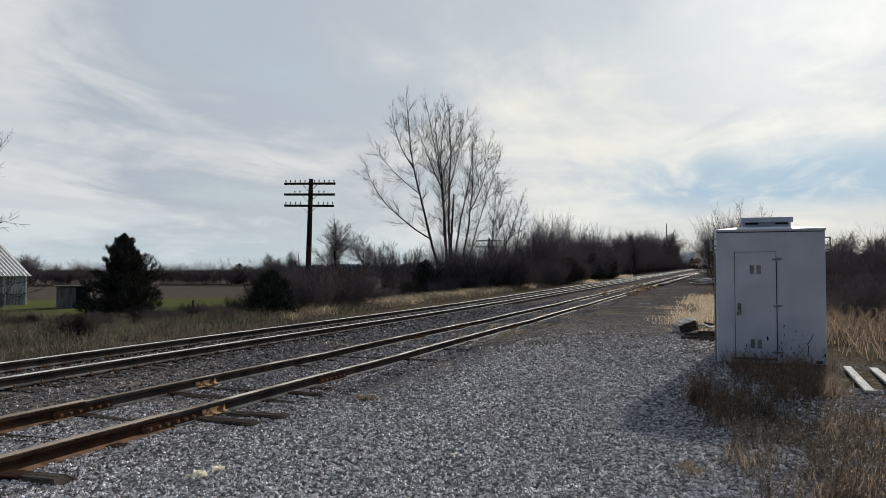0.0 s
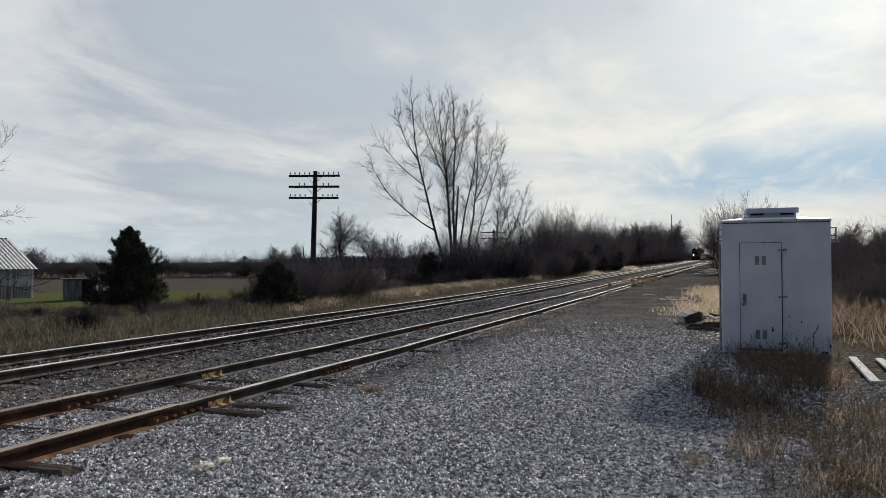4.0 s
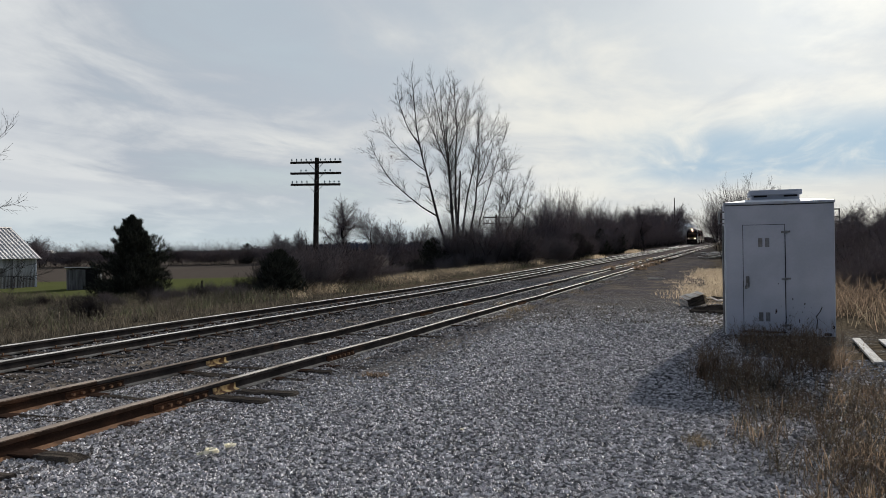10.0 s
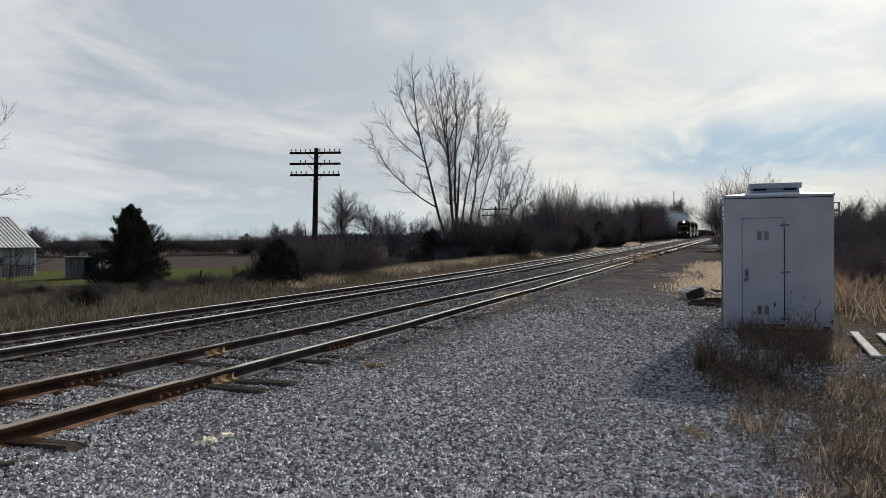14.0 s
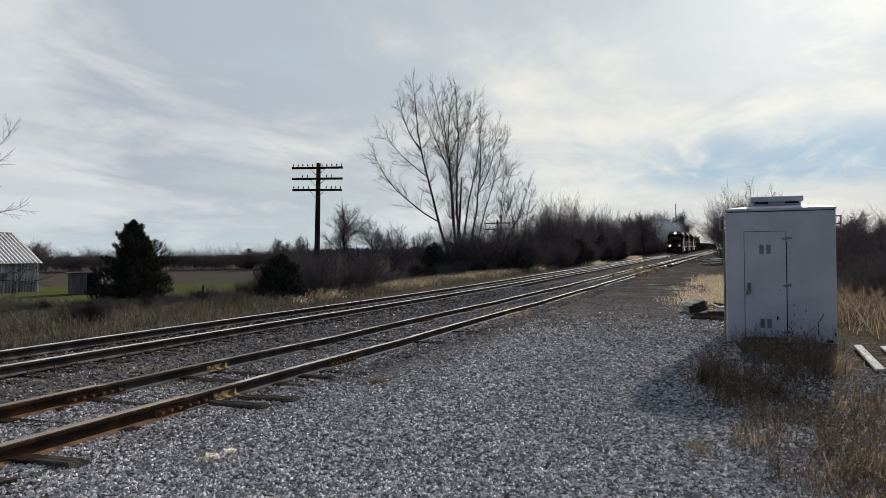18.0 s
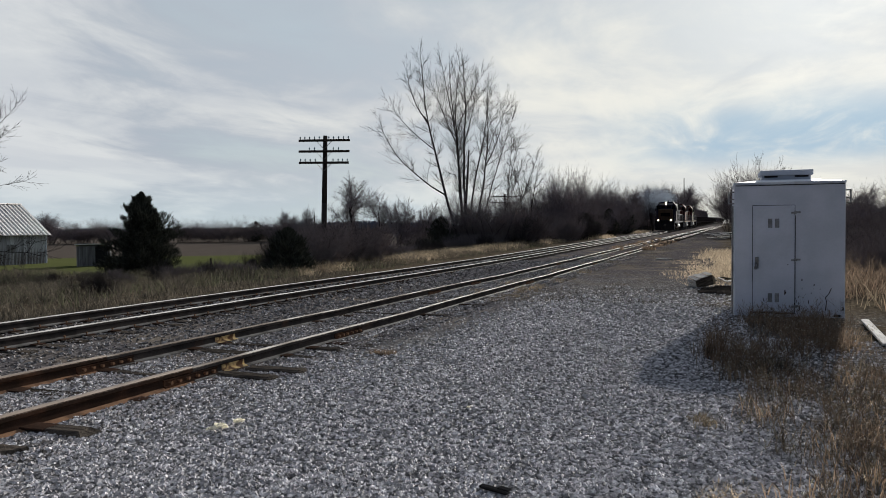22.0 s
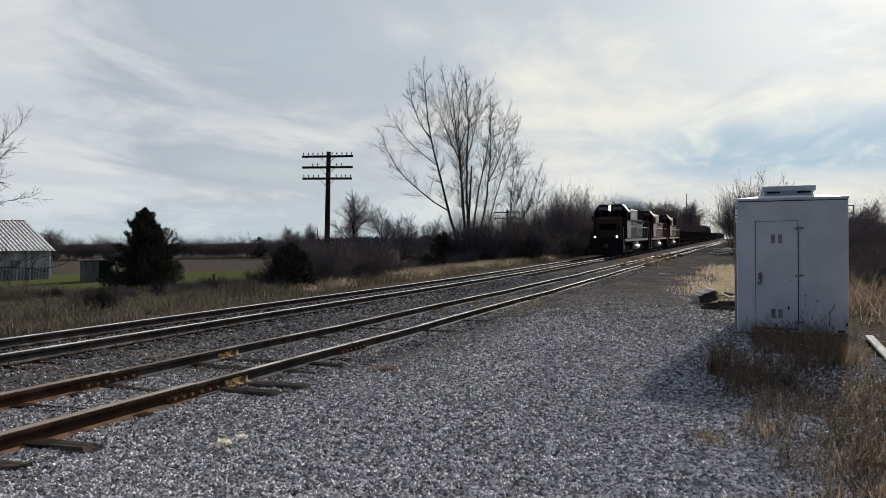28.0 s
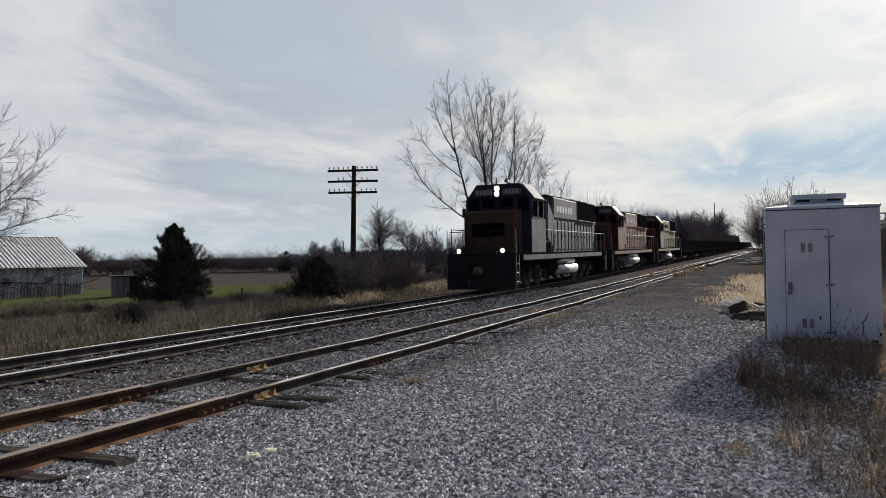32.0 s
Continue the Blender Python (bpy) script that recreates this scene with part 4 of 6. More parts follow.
def conifer(label, x, y, h, w, seed, count, m=None):
    """A ragged red cedar: trunk, and a crown of many small sprays on rising boughs."""
    rnd = random.Random(seed)
    t = thing("cedar_tree", label, "tree", plant(x, y))
    tr = Geo().tube((0, 0, -0.2), (0.05, 0, h * 0.55), 0.11, 0.05, 7).tube((0.05, 0, h * 0.55), (0, 0, h * 0.97), 0.05, 0.01, 6)
    part("trunk", tr, M_BARK, t)
    g = Geo()
    boughs = 260
    for b in range(boughs):
        f = ((b + rnd.random()) / boughs) ** 1.25
        z0 = h * (0.03 + 0.93 * f)
        a = rnd.uniform(0, 6.28)
        lump = 1 + 0.55 * noise.noise(Vector((math.cos(a) * 1.3, math.sin(a) * 1.3, f * 4.5 + seed)))
        reach = w / 2 * (0.02 + 0.98 * (1 - f ** 2.6)) * rnd.uniform(0.55, 1.2) * (0.85 + 0.15 * smooth01(f * 6)) * lump
        d = Vector((math.cos(a), math.sin(a), rnd.uniform(0.1, 0.6) + 0.5 * f)).normalized()
        root = Vector((0, 0, max(0.1, z0 - reach * 0.25)))
        g.tube(root, root + d * reach, 0.02, 0.006, 3, caps=False)
        for k in range(count // boughs):
            s = rnd.random() ** 0.5
            c = root + d * reach * s + Vector((rnd.gauss(0, 1), rnd.gauss(0, 1), rnd.gauss(0, 0.9))) * (0.02 + 0.13 * reach * (1.2 - s))
            up = (d * 0.7 + Vector((rnd.uniform(-0.7, 0.7), rnd.uniform(-0.7, 0.7), rnd.uniform(0.1, 0.9)))).normalized()
            ln, wd = rnd.uniform(0.14, 0.28) * (0.7 + 0.9 * s) * (1 - 0.35 * f), rnd.uniform(0.018, 0.042)
            sd = up.orthogonal().normalized()
            sd.rotate(Matrix.Rotation(rnd.uniform(0, 6.28), 3, up))
            nn = up.cross(sd)
            g.add([c - sd * wd, c + sd * wd, c + nn * wd, c + up * ln], [(0, 1, 3), (1, 2, 3), (2, 0, 3), (0, 2, 1)])
    part("crown", g, M_CEDAR, t, "dense dark evergreen sprays")
    return t


def build_conifers():
    conifer("dark red cedar with a ragged crown beside the old shed", -36.3, 40.1, 5.6, 4.8, 2, 29000)
    conifer("low round dark juniper bush on the verge", -16.0, 25.6, 1.9, 1.9, 4, 9000)
    conifer("dark cedar at the foot of the tall maple", -22.2, 59.5, 3.4, 3.4, 6, 4200)
    conifer("dark cedar in the hedgerow", main_x(98) - 4.6, 98, 3.7, 3.0, 8, 3000)
    conifer("dark cedar in the hedgerow", main_x(112) - 4.4, 112, 4.0, 3.2, 9, 3000)
    conifer("dark cedar in the hedgerow", main_x(84) - 5.0, 84, 3.0, 3.2, 10, 3000)
    conifer("dark round evergreen far off on the field edge", -81.5, 119.5, 3.9, 5.2, 12, 3000)
    for x, y, h in ((3.2, 78, 3.8), (4.6, 90, 4.6), (6.0, 104, 4.2)):
        conifer("dark evergreen on the verge past the cabinet", x, y, h, 3.4, int(y), 2500)


# ---- grass and weeds ----
def blades(name, label, count, spot, material, height, width=0.006, lean=0.75, seed=1, seedhead=0.0):
    rnd = random.Random(seed)
    g = Geo()
    n = 0
    while n < count:
        s = spot(rnd)
        if s is None:
            continue
        x, y, k = s
        z = land(x, y) - 0.02
        h = height * k * rnd.uniform(0.5, 1.2)
        a, b = rnd.uniform(0, 6.28), rnd.uniform(0, 6.28)
        lx, ly = math.cos(a) * h * lean * rnd.random(), math.sin(a) * h * lean * rnd.random()
        w = width * rnd.uniform(0.7, 1.5)
        wx, wy = math.cos(b) * w, math.sin(b) * w
        pts = [(x - wx, y - wy, z), (x + wx, y + wy, z), (x + lx * 0.4 + wx * 0.8, y + ly * 0.4 + wy * 0.8, z + h * 0.6), (x + lx * 0.4 - wx * 0.8, y + ly * 0.4 - wy * 0.8, z + h * 0.6), (x + lx, y + ly, z + h * rnd.uniform(0.85, 1.0))]
        g.add(pts, [(0, 1, 2, 3), (3, 2, 4)])
        if rnd.random() < seedhead:
            # side shoots near the top
            for _ in range(3):
                f = rnd.uniform(0.35, 0.9)
                c = Vector((x + lx * f * f, y + ly * f * f, z + h * f))
                a = rnd.uniform(0, 6.28)
                e = c + Vector((math.cos(a), math.sin(a), rnd.uniform(0.4, 1.2))) * h * rnd.uniform(0.1, 0.24)
                q = Vector((wx, wy, 0)) * 0.7
                g.add([c - q, c + q, e + q * 0.6, e - q * 0.6], [(0, 1, 2, 3)])
        n += 1
    tagged(part(name, g, material), label, "grass", kind="stuff")


def tufted(fn, seed, cells):
    """Spots gathered in tufts: centres drawn once, then blades round them."""
    r = random.Random(seed)
    cs = []
    while len(cs) < cells:
        c = fn(r)
        if c is not None:
            cs.append(c)

    def spot(rnd):
        x, y, k, w = rnd.choice(cs)
        return x + rnd.gauss(0, w), y + rnd.gauss(0, w), k
    return spot


def bushy_weeds(label, spot, count, material, height, seed):
    """Dead forbs: a stem with side shoots that fork again and carry small dry pods."""
    rnd = random.Random(seed)
    g, pods = Geo(), Geo()

    def shoot(p, d, ln, r, level):
        q = p + d * ln
        g.tube(p, q, r, r * 0.6, 3, caps=False)
        if level == 2 and rnd.random() < 0.35:
            c, k = q, rnd.uniform(0.003, 0.0065)
            pods.add([c + Vector((k, 0, 0)), c + Vector((-k, 0, 0)), c + Vector((0, k, 0)), c + Vector((0, 0, k * 2.2))], [(0, 2, 3), (2, 1, 3), (1, 0, 3), (0, 1, 2)])
        if level < 2:
            for _ in range(6 if level == 0 else 4):
                f = rnd.uniform(0.3, 1.0)
                nd = (d + Vector((rnd.uniform(-1, 1), rnd.uniform(-1, 1), rnd.uniform(-0.1, 0.6)))).normalized()
                shoot(p.lerp(q, f), nd, ln * rnd.uniform(0.25, 0.5), r * 0.65, level + 1)

    n = 0
    while n < count:
        s = spot(rnd)
        if s is None:
            continue
        x, y, k = s[:3]
        if y > 12.4:
            k *= 0.55
        d = Vector((rnd.gauss(0, 0.25), rnd.gauss(0, 0.25), 1)).normalized()
        shoot(Vector((x, y, land(x, y) - 0.02)), d, height * k * rnd.uniform(0.5, 1.1), 0.0028, 0)
        n += 1
    tagged(part("dead_weeds", g, material), label, "weeds", kind="stuff")
    tagged(part("seed_pods", pods, M_POD), "pale dry pods on the dead weeds", "weeds", kind="stuff")


def build_grass():
    def tan_strip(r):
        y = 24 + 47 * r.random()
        off = r.uniform(3.2, 5.4) + 1.2 * smooth01((y - 20) / 10)
        if y < 31 and r.random() < 0.7 or noise.noise(Vector((off * 0.8, y * 0.3, 9))) < -0.15:
            return None
        return main_x(y) - off, y, r.uniform(0.5, 1.15), 0.22
    blades("dry_grass", "pale tan dry grass along the main track", 16000, tufted(tan_strip, 3, 520), M_DRY, 0.42, 0.007, lean=1.1, seed=3, seedhead=0.3)
    blades("dead_weeds", "brown dead weeds among the tan grass along the main track", 12000, tufted(tan_strip, 43, 500), M_STALK, 0.5, 0.007, lean=1.0, seed=43, seedhead=0.4)

    def tan_far(r):
        y = r.choice((86, 88, 118, 122, 126)) + r.gauss(0, 1.5)
        return main_x(y) - r.uniform(3.0, 4.6), y, r.uniform(0.7, 1.2), 0.35
    blades("dry_grass", "pale dry grass at the foot of the hedgerow", 1600, tufted(tan_far, 4, 130), M_DRY, 0.5, 0.02, seed=4)

    def verge(r):
        x, y = r.uniform(-47, -13.2), r.uniform(7, 62)
        if x > main_x(y) - 3.4 or (x < -34 and y > 40):
            return None
        return x, y, r.uniform(0.6, 1.1) * (0.85 + 0.8 * noise.noise(Vector((x * 0.22, y * 0.22, 1)))), 0.3
    def verge_near(r):
        x, y = r.uniform(-30, -13.2), r.uniform(8, 34)
        if x > main_x(y) - 3.6:
            return None
        return x, y, r.uniform(0.5, 1.1)
    blades("dead_weeds", "grey-brown dead weeds covering the verge", 66000, tufted(verge, 5, 2200), M_WEED, 0.56, 0.006, lean=1.2, seed=5, seedhead=0.6)
    blades("green_grass", "dull green grass among the verge weeds", 26000, tufted(verge, 6, 1000), M_WEED_GREEN, 0.5, 0.009, seed=6)

    bushy_weeds("tall branching dead weeds on the verge", verge_near, 900, M_STALK, 0.85, 54)

    def edge(r):
        y = r.uniform(6, 26)
        return main_x(y) - r.uniform(2.2, 3.6), y, r.uniform(0.3, 0.7), 0.16
    blades("dead_weeds", "short grey weeds at the ballast edge", 7000, tufted(edge, 7, 260), M_WEED, 0.4, 0.007, seed=7)

    def right_tan(r):
        y = r.uniform(23.3, 50)
        x = r.gauss(0.35, 1.05) + 0.012 * (y - 24)
        if x < -2.4 or x > 2.6 or noise.noise(Vector((x * 0.9, y * 0.35, 4))) < -0.18:
            return None
        return x, y, r.uniform(0.3, 1.15) * (0.4 if x < -1.0 or y < 25.5 else 1.0), 0.26
    blades("dry_grass", "pale tan dry grass behind the cabinet", 12000, tufted(right_tan, 8, 330), M_DRY, 0.34, 0.006, lean=1.25, seed=8, seedhead=0.35)

    def right_back(r):
        x, y = r.uniform(2.3, 16), r.uniform(13.8, 48)
        if x < 2.7 and y < 17.5 or x < 3.9 and y < 15.6:
            return None
        return x, y, r.uniform(0.7, 1.3), 0.28
    blades("dead_weeds", "tall brown dead weeds beside the cabinet", 22000, tufted(right_back, 9, 600), M_WEED_RUST, 0.72, 0.007, lean=1.1, seed=9, seedhead=0.6)
    blades("dead_weeds", "rusty dead weeds beside the cabinet", 3200, tufted(right_back, 19, 180), M_STALK, 0.7, 0.007, lean=1.1, seed=19)

    def front(r):
        x, y = r.uniform(-0.1, 3.2), r.uniform(9.6, 15.2)
        if x < 0.35 and y > 11.0 or x > 1.65 or noise.noise(Vector((x * 1.1, y * 0.7, 2))) < -0.12:
            return None
        return x, y, r.uniform(0.5, 1.15), 0.12
    blades("dead_weeds", "rust-brown dead weeds before the cabinet door", 1500, tufted(front, 10, 60), M_WEED_RUST, 0.34, 0.004, lean=1.1, seed=10, seedhead=0.3)
    bushy_weeds("branching dark dead weeds before the cabinet", front, 250, M_WEED_RUST, 0.50, 51)

    def corner(r):
        y = r.uniform(3.8, 10.0)
        x = 0.15 + 0.25 * (8 - y) * 0.4 + abs(r.gauss(0, 1.3))
        if x > 4 or x < 1.2 and noise.noise(Vector((x * 1.3, y * 0.9, 7))) < -0.05:
            return None
        return x, y, r.uniform(0.35, 1.1), 0.12
    blades("dead_weeds", "brown dead weeds growing through the gravel", 4600, tufted(corner, 12, 210), M_WEED, 0.2, 0.003, lean=1.2, seed=12, seedhead=0.3)
    blades("dead_weeds", "rusty dead stalks growing through the gravel", 3000, tufted(corner, 13, 150), M_WEED_RUST, 0.28, 0.0035, seed=13)
    blades("dry_grass", "bleached grass stalks growing through the gravel", 1500, tufted(corner, 14, 110), M_DRY, 0.13, 0.002, lean=1.3, seed=14)
    blades("green_grass", "dull olive grass low in the gravel weeds", 2200, tufted(corner, 24, 90), M_WEED_GREEN, 0.10, 0.0022, lean=1.3, seed=24)
    bushy_weeds("branching brown dead weeds with pale pods in the gravel", corner, 260, M_WEED_RUST, 0.34, 52)
    bushy_weeds("branching grey dead weeds with pale pods in the gravel", corner, 230, M_STALK, 0.34, 53)

    def lone_tufts(x0, y0, w):
        return tufted(lambda r: (x0 + r.gauss(0, w), y0 + r.gauss(0, w), r.uniform(0.5, 1.1), 0.05), int(x0 * 100 + y0 * 10) + 900, 12)
    blades("grass_tuft", "pale yellow dry grass tuft in the gravel", 260, lone_tufts(0.06, 5.0, 0.08), M_DRY, 0.08, 0.0025, lean=1.2, seed=61)
    blades("grass_tuft", "reddish brown dry tuft in the gravel", 260, lone_tufts(-0.15, 6.8, 0.10), M_STALK, 0.10, 0.003, lean=1.2, seed=62)
    blades("weed_clump", "thin upright brown weed stalks at the gravel edge", 120, lone_tufts(-0.12, 10.2, 0.14), M_WEED_RUST, 0.55, 0.004, lean=0.4, seed=63, seedhead=0.7)

    def siding_tufts(r):
        y = r.choice((18.6, 21.0, 24.5, 29.0, 36.0, 42.0)) + r.gauss(0, 0.9)
        return siding_x(y) + r.choice((0.2, 0.5, 1.2, 1.4)) + r.gauss(0, 0.1), y, r.uniform(0.4, 1.0), 0.12
    blades("dry_grass", "dry grass tufts between the siding rails", 2000, tufted(siding_tufts, 15, 70), M_STALK, 0.2, 0.005, seed=15)

    def clumps(r):
        y = r.choice((52.5, 58, 60.2, 64.2, 70, 76)) + r.gauss(0, 0.35)
        return siding_x(y) + r.choice((-1, 1)) * (0.75 + abs(r.gauss(0, 0.2))), y, r.uniform(0.6, 1.0), 0.14
    blades("dead_weeds", "dark weed clumps along the siding rails", 2600, tufted(clumps, 16, 60), M_WEED_RUST, 0.38, 0.012, seed=16)

    def lot_grass(r):
        y = 17 + 70 * r.random() ** 1.4
        return siding_x(y) + 1.4 + abs(r.gauss(0, 2.2)), y, r.uniform(0.3, 1.0), 0.2
    blades("dry_grass", "thin dry grass scattered over the worn lot", 6000, tufted(lot_grass, 26, 190), M_WEED, 0.12, 0.005, lean=1.2, seed=26)
    blades("dry_grass", "pale dry grass scattered over the worn lot", 2600, tufted(lot_grass, 27, 60), M_WEED, 0.09, 0.006, lean=1.2, seed=27)

    def lot_clump(r):
        return -4.3 + r.gauss(0, 0.07), 9.2 + r.gauss(0, 0.06), r.uniform(0.5, 1.0), 0.035
    blades("weed_clump", "small dark weed clump in the gravel", 260, tufted(lot_clump, 17, 10), M_WEED_RUST, 0.10, 0.004, lean=0.9, seed=17)


# ---- signal cabinet ----
def build_cabinet():
    W, D, H = 1.89, 1.75, 2.50
    c = thing("equipment_cabinet", "white-painted steel trackside equipment cabinet with one closed door", "cabinet", pose(1.16, 15.42, 0.0, 0, 0, 0.6))
    # the body lies behind its front face, which is at y = 0
    part("body", Geo().box((0, D / 2, H / 2 - 0.02), (W, D, H + 0.04), 0.012), M_CAB_WHITE, c)
    part("base_skid", Geo().box((0, D / 2, 0.02), (W - 0.16, D - 0.1, 0.08), 0.01), M_RUST, c, "rusty steel base skid")
    roof = Geo()
    e = 0.012
    z0, z1 = H, H + 0.10
    lo = [(-W / 2 - e, -e), (W / 2 + e, -e), (W / 2 + e, D + e), (-W / 2 - e, D + e)]
    hi = [(-W / 2 + 0.45, 0.5), (W / 2 - 0.45, 0.5), (W / 2 - 0.45, D - 0.5), (-W / 2 + 0.45, D - 0.5)]
    roof.add([(x, y, z0 - 0.012) for x, y in lo] + [(x, y, z0 + 0.03) for x, y in lo] + [(x, y, z1) for x, y in hi],
             [(3, 2, 1, 0), (0, 1, 5, 4), (1, 2, 6, 5), (2, 3, 7, 6), (3, 0, 4, 7), (4, 5, 9, 8), (5, 6, 10, 9), (6, 7, 11, 10), (7, 4, 8, 11), (8, 9, 10, 11)])
    part("roof", roof, M_CAB_WHITE, c, "low hipped sheet-steel roof")
    part("eave_seam", Geo().box((0, -0.002, H - 0.028), (W - 0.03, 0.008, 0.016)), M_CAB_DARK, c, "dark seam under the roof edge")
    vent = Geo().box((-0.0, D / 2, z1 + 0.05), (0.86, 0.6, 0.12), 0.008)
    vv = part("roof_vent", vent, M_CAB_WHITE, c, "raised roof ventilator")
    part("vent_cap", Geo().box((0, D / 2, z1 + 0.135), (0.94, 0.72, 0.10), 0.010), M_CAB_WHITE, vv)
    for x in (-0.27, 0.27):
        part("vent_slot", Geo().box((x, D / 2 - 0.302, z1 + 0.066), (0.24, 0.012, 0.035), 0.003), M_CAB_DARK, vv)
    # door: seam frame, leaf, vents, handle and hinges
    dx0, dx1, dz0, dz1 = -0.62, 0.10, 0.10, 2.09
    cx, cz, w, h = (dx0 + dx1) / 2, (dz0 + dz1) / 2, dx1 - dx0, dz1 - dz0
    part("door_gap", Geo().box((cx, -0.001, cz), (w + 0.018, 0.006, h + 0.018)), M_CAB_DARK, c, "dark gap round the door")
    door = part("door", Geo().box((cx, -0.008, cz), (w, 0.016, h), 0.004), M_CAB_WHITE, c)
    for z in (1.76, 0.36):
        for x in (cx - 0.06, cx + 0.06):
            lv = part("vent", Geo().box((x, -0.017, z), (0.075, 0.006, 0.17), 0.002), M_STEEL, door, "small grey louvred vent")
    part("handle", Geo().box((dx0 + 0.07, -0.03, 1.06), (0.06, 0.03, 0.13), 0.006).box((dx0 + 0.085, -0.055, 1.02), (0.03, 0.03, 0.22), 0.006), M_STEEL, door, "steel lever handle")
    part("padlock", Geo().box((dx0 + 0.045, -0.045, 0.92), (0.045, 0.02, 0.06), 0.006).tube((dx0 + 0.045, -0.045, 0.95), (dx0 + 0.045, -0.045, 0.99), 0.008), M_STEEL, door)
    for z in (1.95, 1.07, 0.2):
        hg = Geo().box((dx1 - 0.01, -0.022, z), (0.10, 0.012, 0.035), 0.003).box((dx1 + 0.055, -0.012, z + 0.01), (0.09, 0.02, 0.035), 0.003).tube((dx1 + 0.004, -0.03, z - 0.03), (dx1 + 0.004, -0.03, z + 0.04), 0.011)
        part("hinge", hg, M_STEEL, door)
    part("door_rod", Geo().tube((dx1 + 0.012, -0.012, 0.2), (dx1 + 0.012, -0.012, 1.9), 0.004, n=6), M_CAB_DARK, door)
    part("sill", Geo().box((cx, -0.02, 0.075), (w + 0.03, 0.03, 0.02), 0.004), M_RUST, c, "rusty door sill")
    part("corner_plate", Geo().box((W / 2 - 0.13, -0.006, 0.05), (0.11, 0.014, 0.05), 0.003), M_CAB_DARK, c)
    part("corner_plate", Geo().box((W / 2 - 0.035, -0.006, 0.18), (0.03, 0.012, 0.06), 0.003), M_CAB_DARK, c)
    # faint shield-shaped plate over the door
    part("plate", Geo().prism([(-0.09 - 0.16, 2.16), (0.06 - 0.16, 2.16), (0.04 - 0.16, 2.22), (-0.07 - 0.16, 2.22)], 1, -0.006, 0.002), M_CAB_WHITE, c)
    for s in (-1, 1):
        g = Geo()
        for z in (2.14, 2.22, 2.36):
            g.tube((s * W / 2, 0.12, z), (s * (W / 2 + 0.10), 0.12, z), 0.013, n=6)
        g.tube((s * (W / 2 + 0.10), 0.12, 2.13), (s * (W / 2 + 0.10), 0.12, 2.37), 0.015, n=6)
        part("lifting_lug", g, M_STEEL, c, "bent steel lifting lug")
    part("conduit", Geo().tube((-W / 2 - 0.03, 0.15, 0.0), (-W / 2 - 0.03, 0.15, 2.1), 0.018, n=8), M_STEEL, c)
    # rust runs and scuffs on the lower front
    rnd = random.Random(4)
    for i in range(34):
        g = Geo()
        x, z = rnd.gauss(0.14, 0.17), 0.1 + abs(rnd.gauss(0, 0.27))
        a, tall = rnd.uniform(0.003, 0.011), rnd.choice((1.0, 1.4, 3.2))
        g.prism([(x - a, z - a * 1.6 * tall), (x + a * 0.8, z - a * tall), (x + a, z + a * 1.5 * tall), (x - a * 0.7, z + a * tall)], 1, -0.0185 if x < dx1 else -0.003, 0.0)
        part("rust_spot", g, M_RUST, c)
    g = Geo()
    p = [Vector((0.62, -0.003, 0.14)), Vector((0.64, -0.003, 0.3)), Vector((0.62, -0.003, 0.38)), Vector((0.68, -0.003, 0.46)), Vector((0.72, -0.003, 0.56))]
    for a, b in zip(p, p[1:]):
        g.tube(a, b, 0.008, 0.006, 5)
    part("scrape", g, M_RUST, c, "rusty scrape")


# ---- telegraph poles ----
def telegraph_pole(label, x, y, top, lean, arms, turn, thin=1.0):
    z = land(x, y)
    h = top - z
    t = thing("telegraph_pole", label, "pole", pose(x, y, z, 0, lean, turn), "old telegraph line")
    part("pole", Geo().tube((0, 0, -0.4), (0, 0, h * 0.5), 0.17 * thin, 0.145 * thin, 12).tube((0, 0, h * 0.5), (0, 0, h), 0.145 * thin, 0.115 * thin, 12), M_POLE, t, smooth=True)
    for k, (drop, half, pins) in enumerate(arms):
        za = h - drop
        a = part("crossarm", Geo().box((0, -0.16, za), (2 * half, 0.095, 0.12), 0.012), M_POLE, t)
        for s in (-1, 1):
            part("brace", Geo().tube((s * 0.42, -0.12, za - 0.05), (s * 0.04, -0.15, za - 0.42), 0.016, n=5), M_STEEL, a)
        for px in pins:
            g = Geo().tube((px, -0.16, za + 0.05), (px, -0.16, za + 0.15), 0.016, n=6)
            pin = part("pin", g, M_POLE, a)
            part("insulator", Geo().tube((px, -0.16, za + 0.12), (px, -0.16, za + 0.165), 0.045, 0.042, 8).tube((px, -0.16, za + 0.165), (px, -0.16, za + 0.215), 0.034, 0.02, 8), M_GLASS_KNOB, pin)
    return t


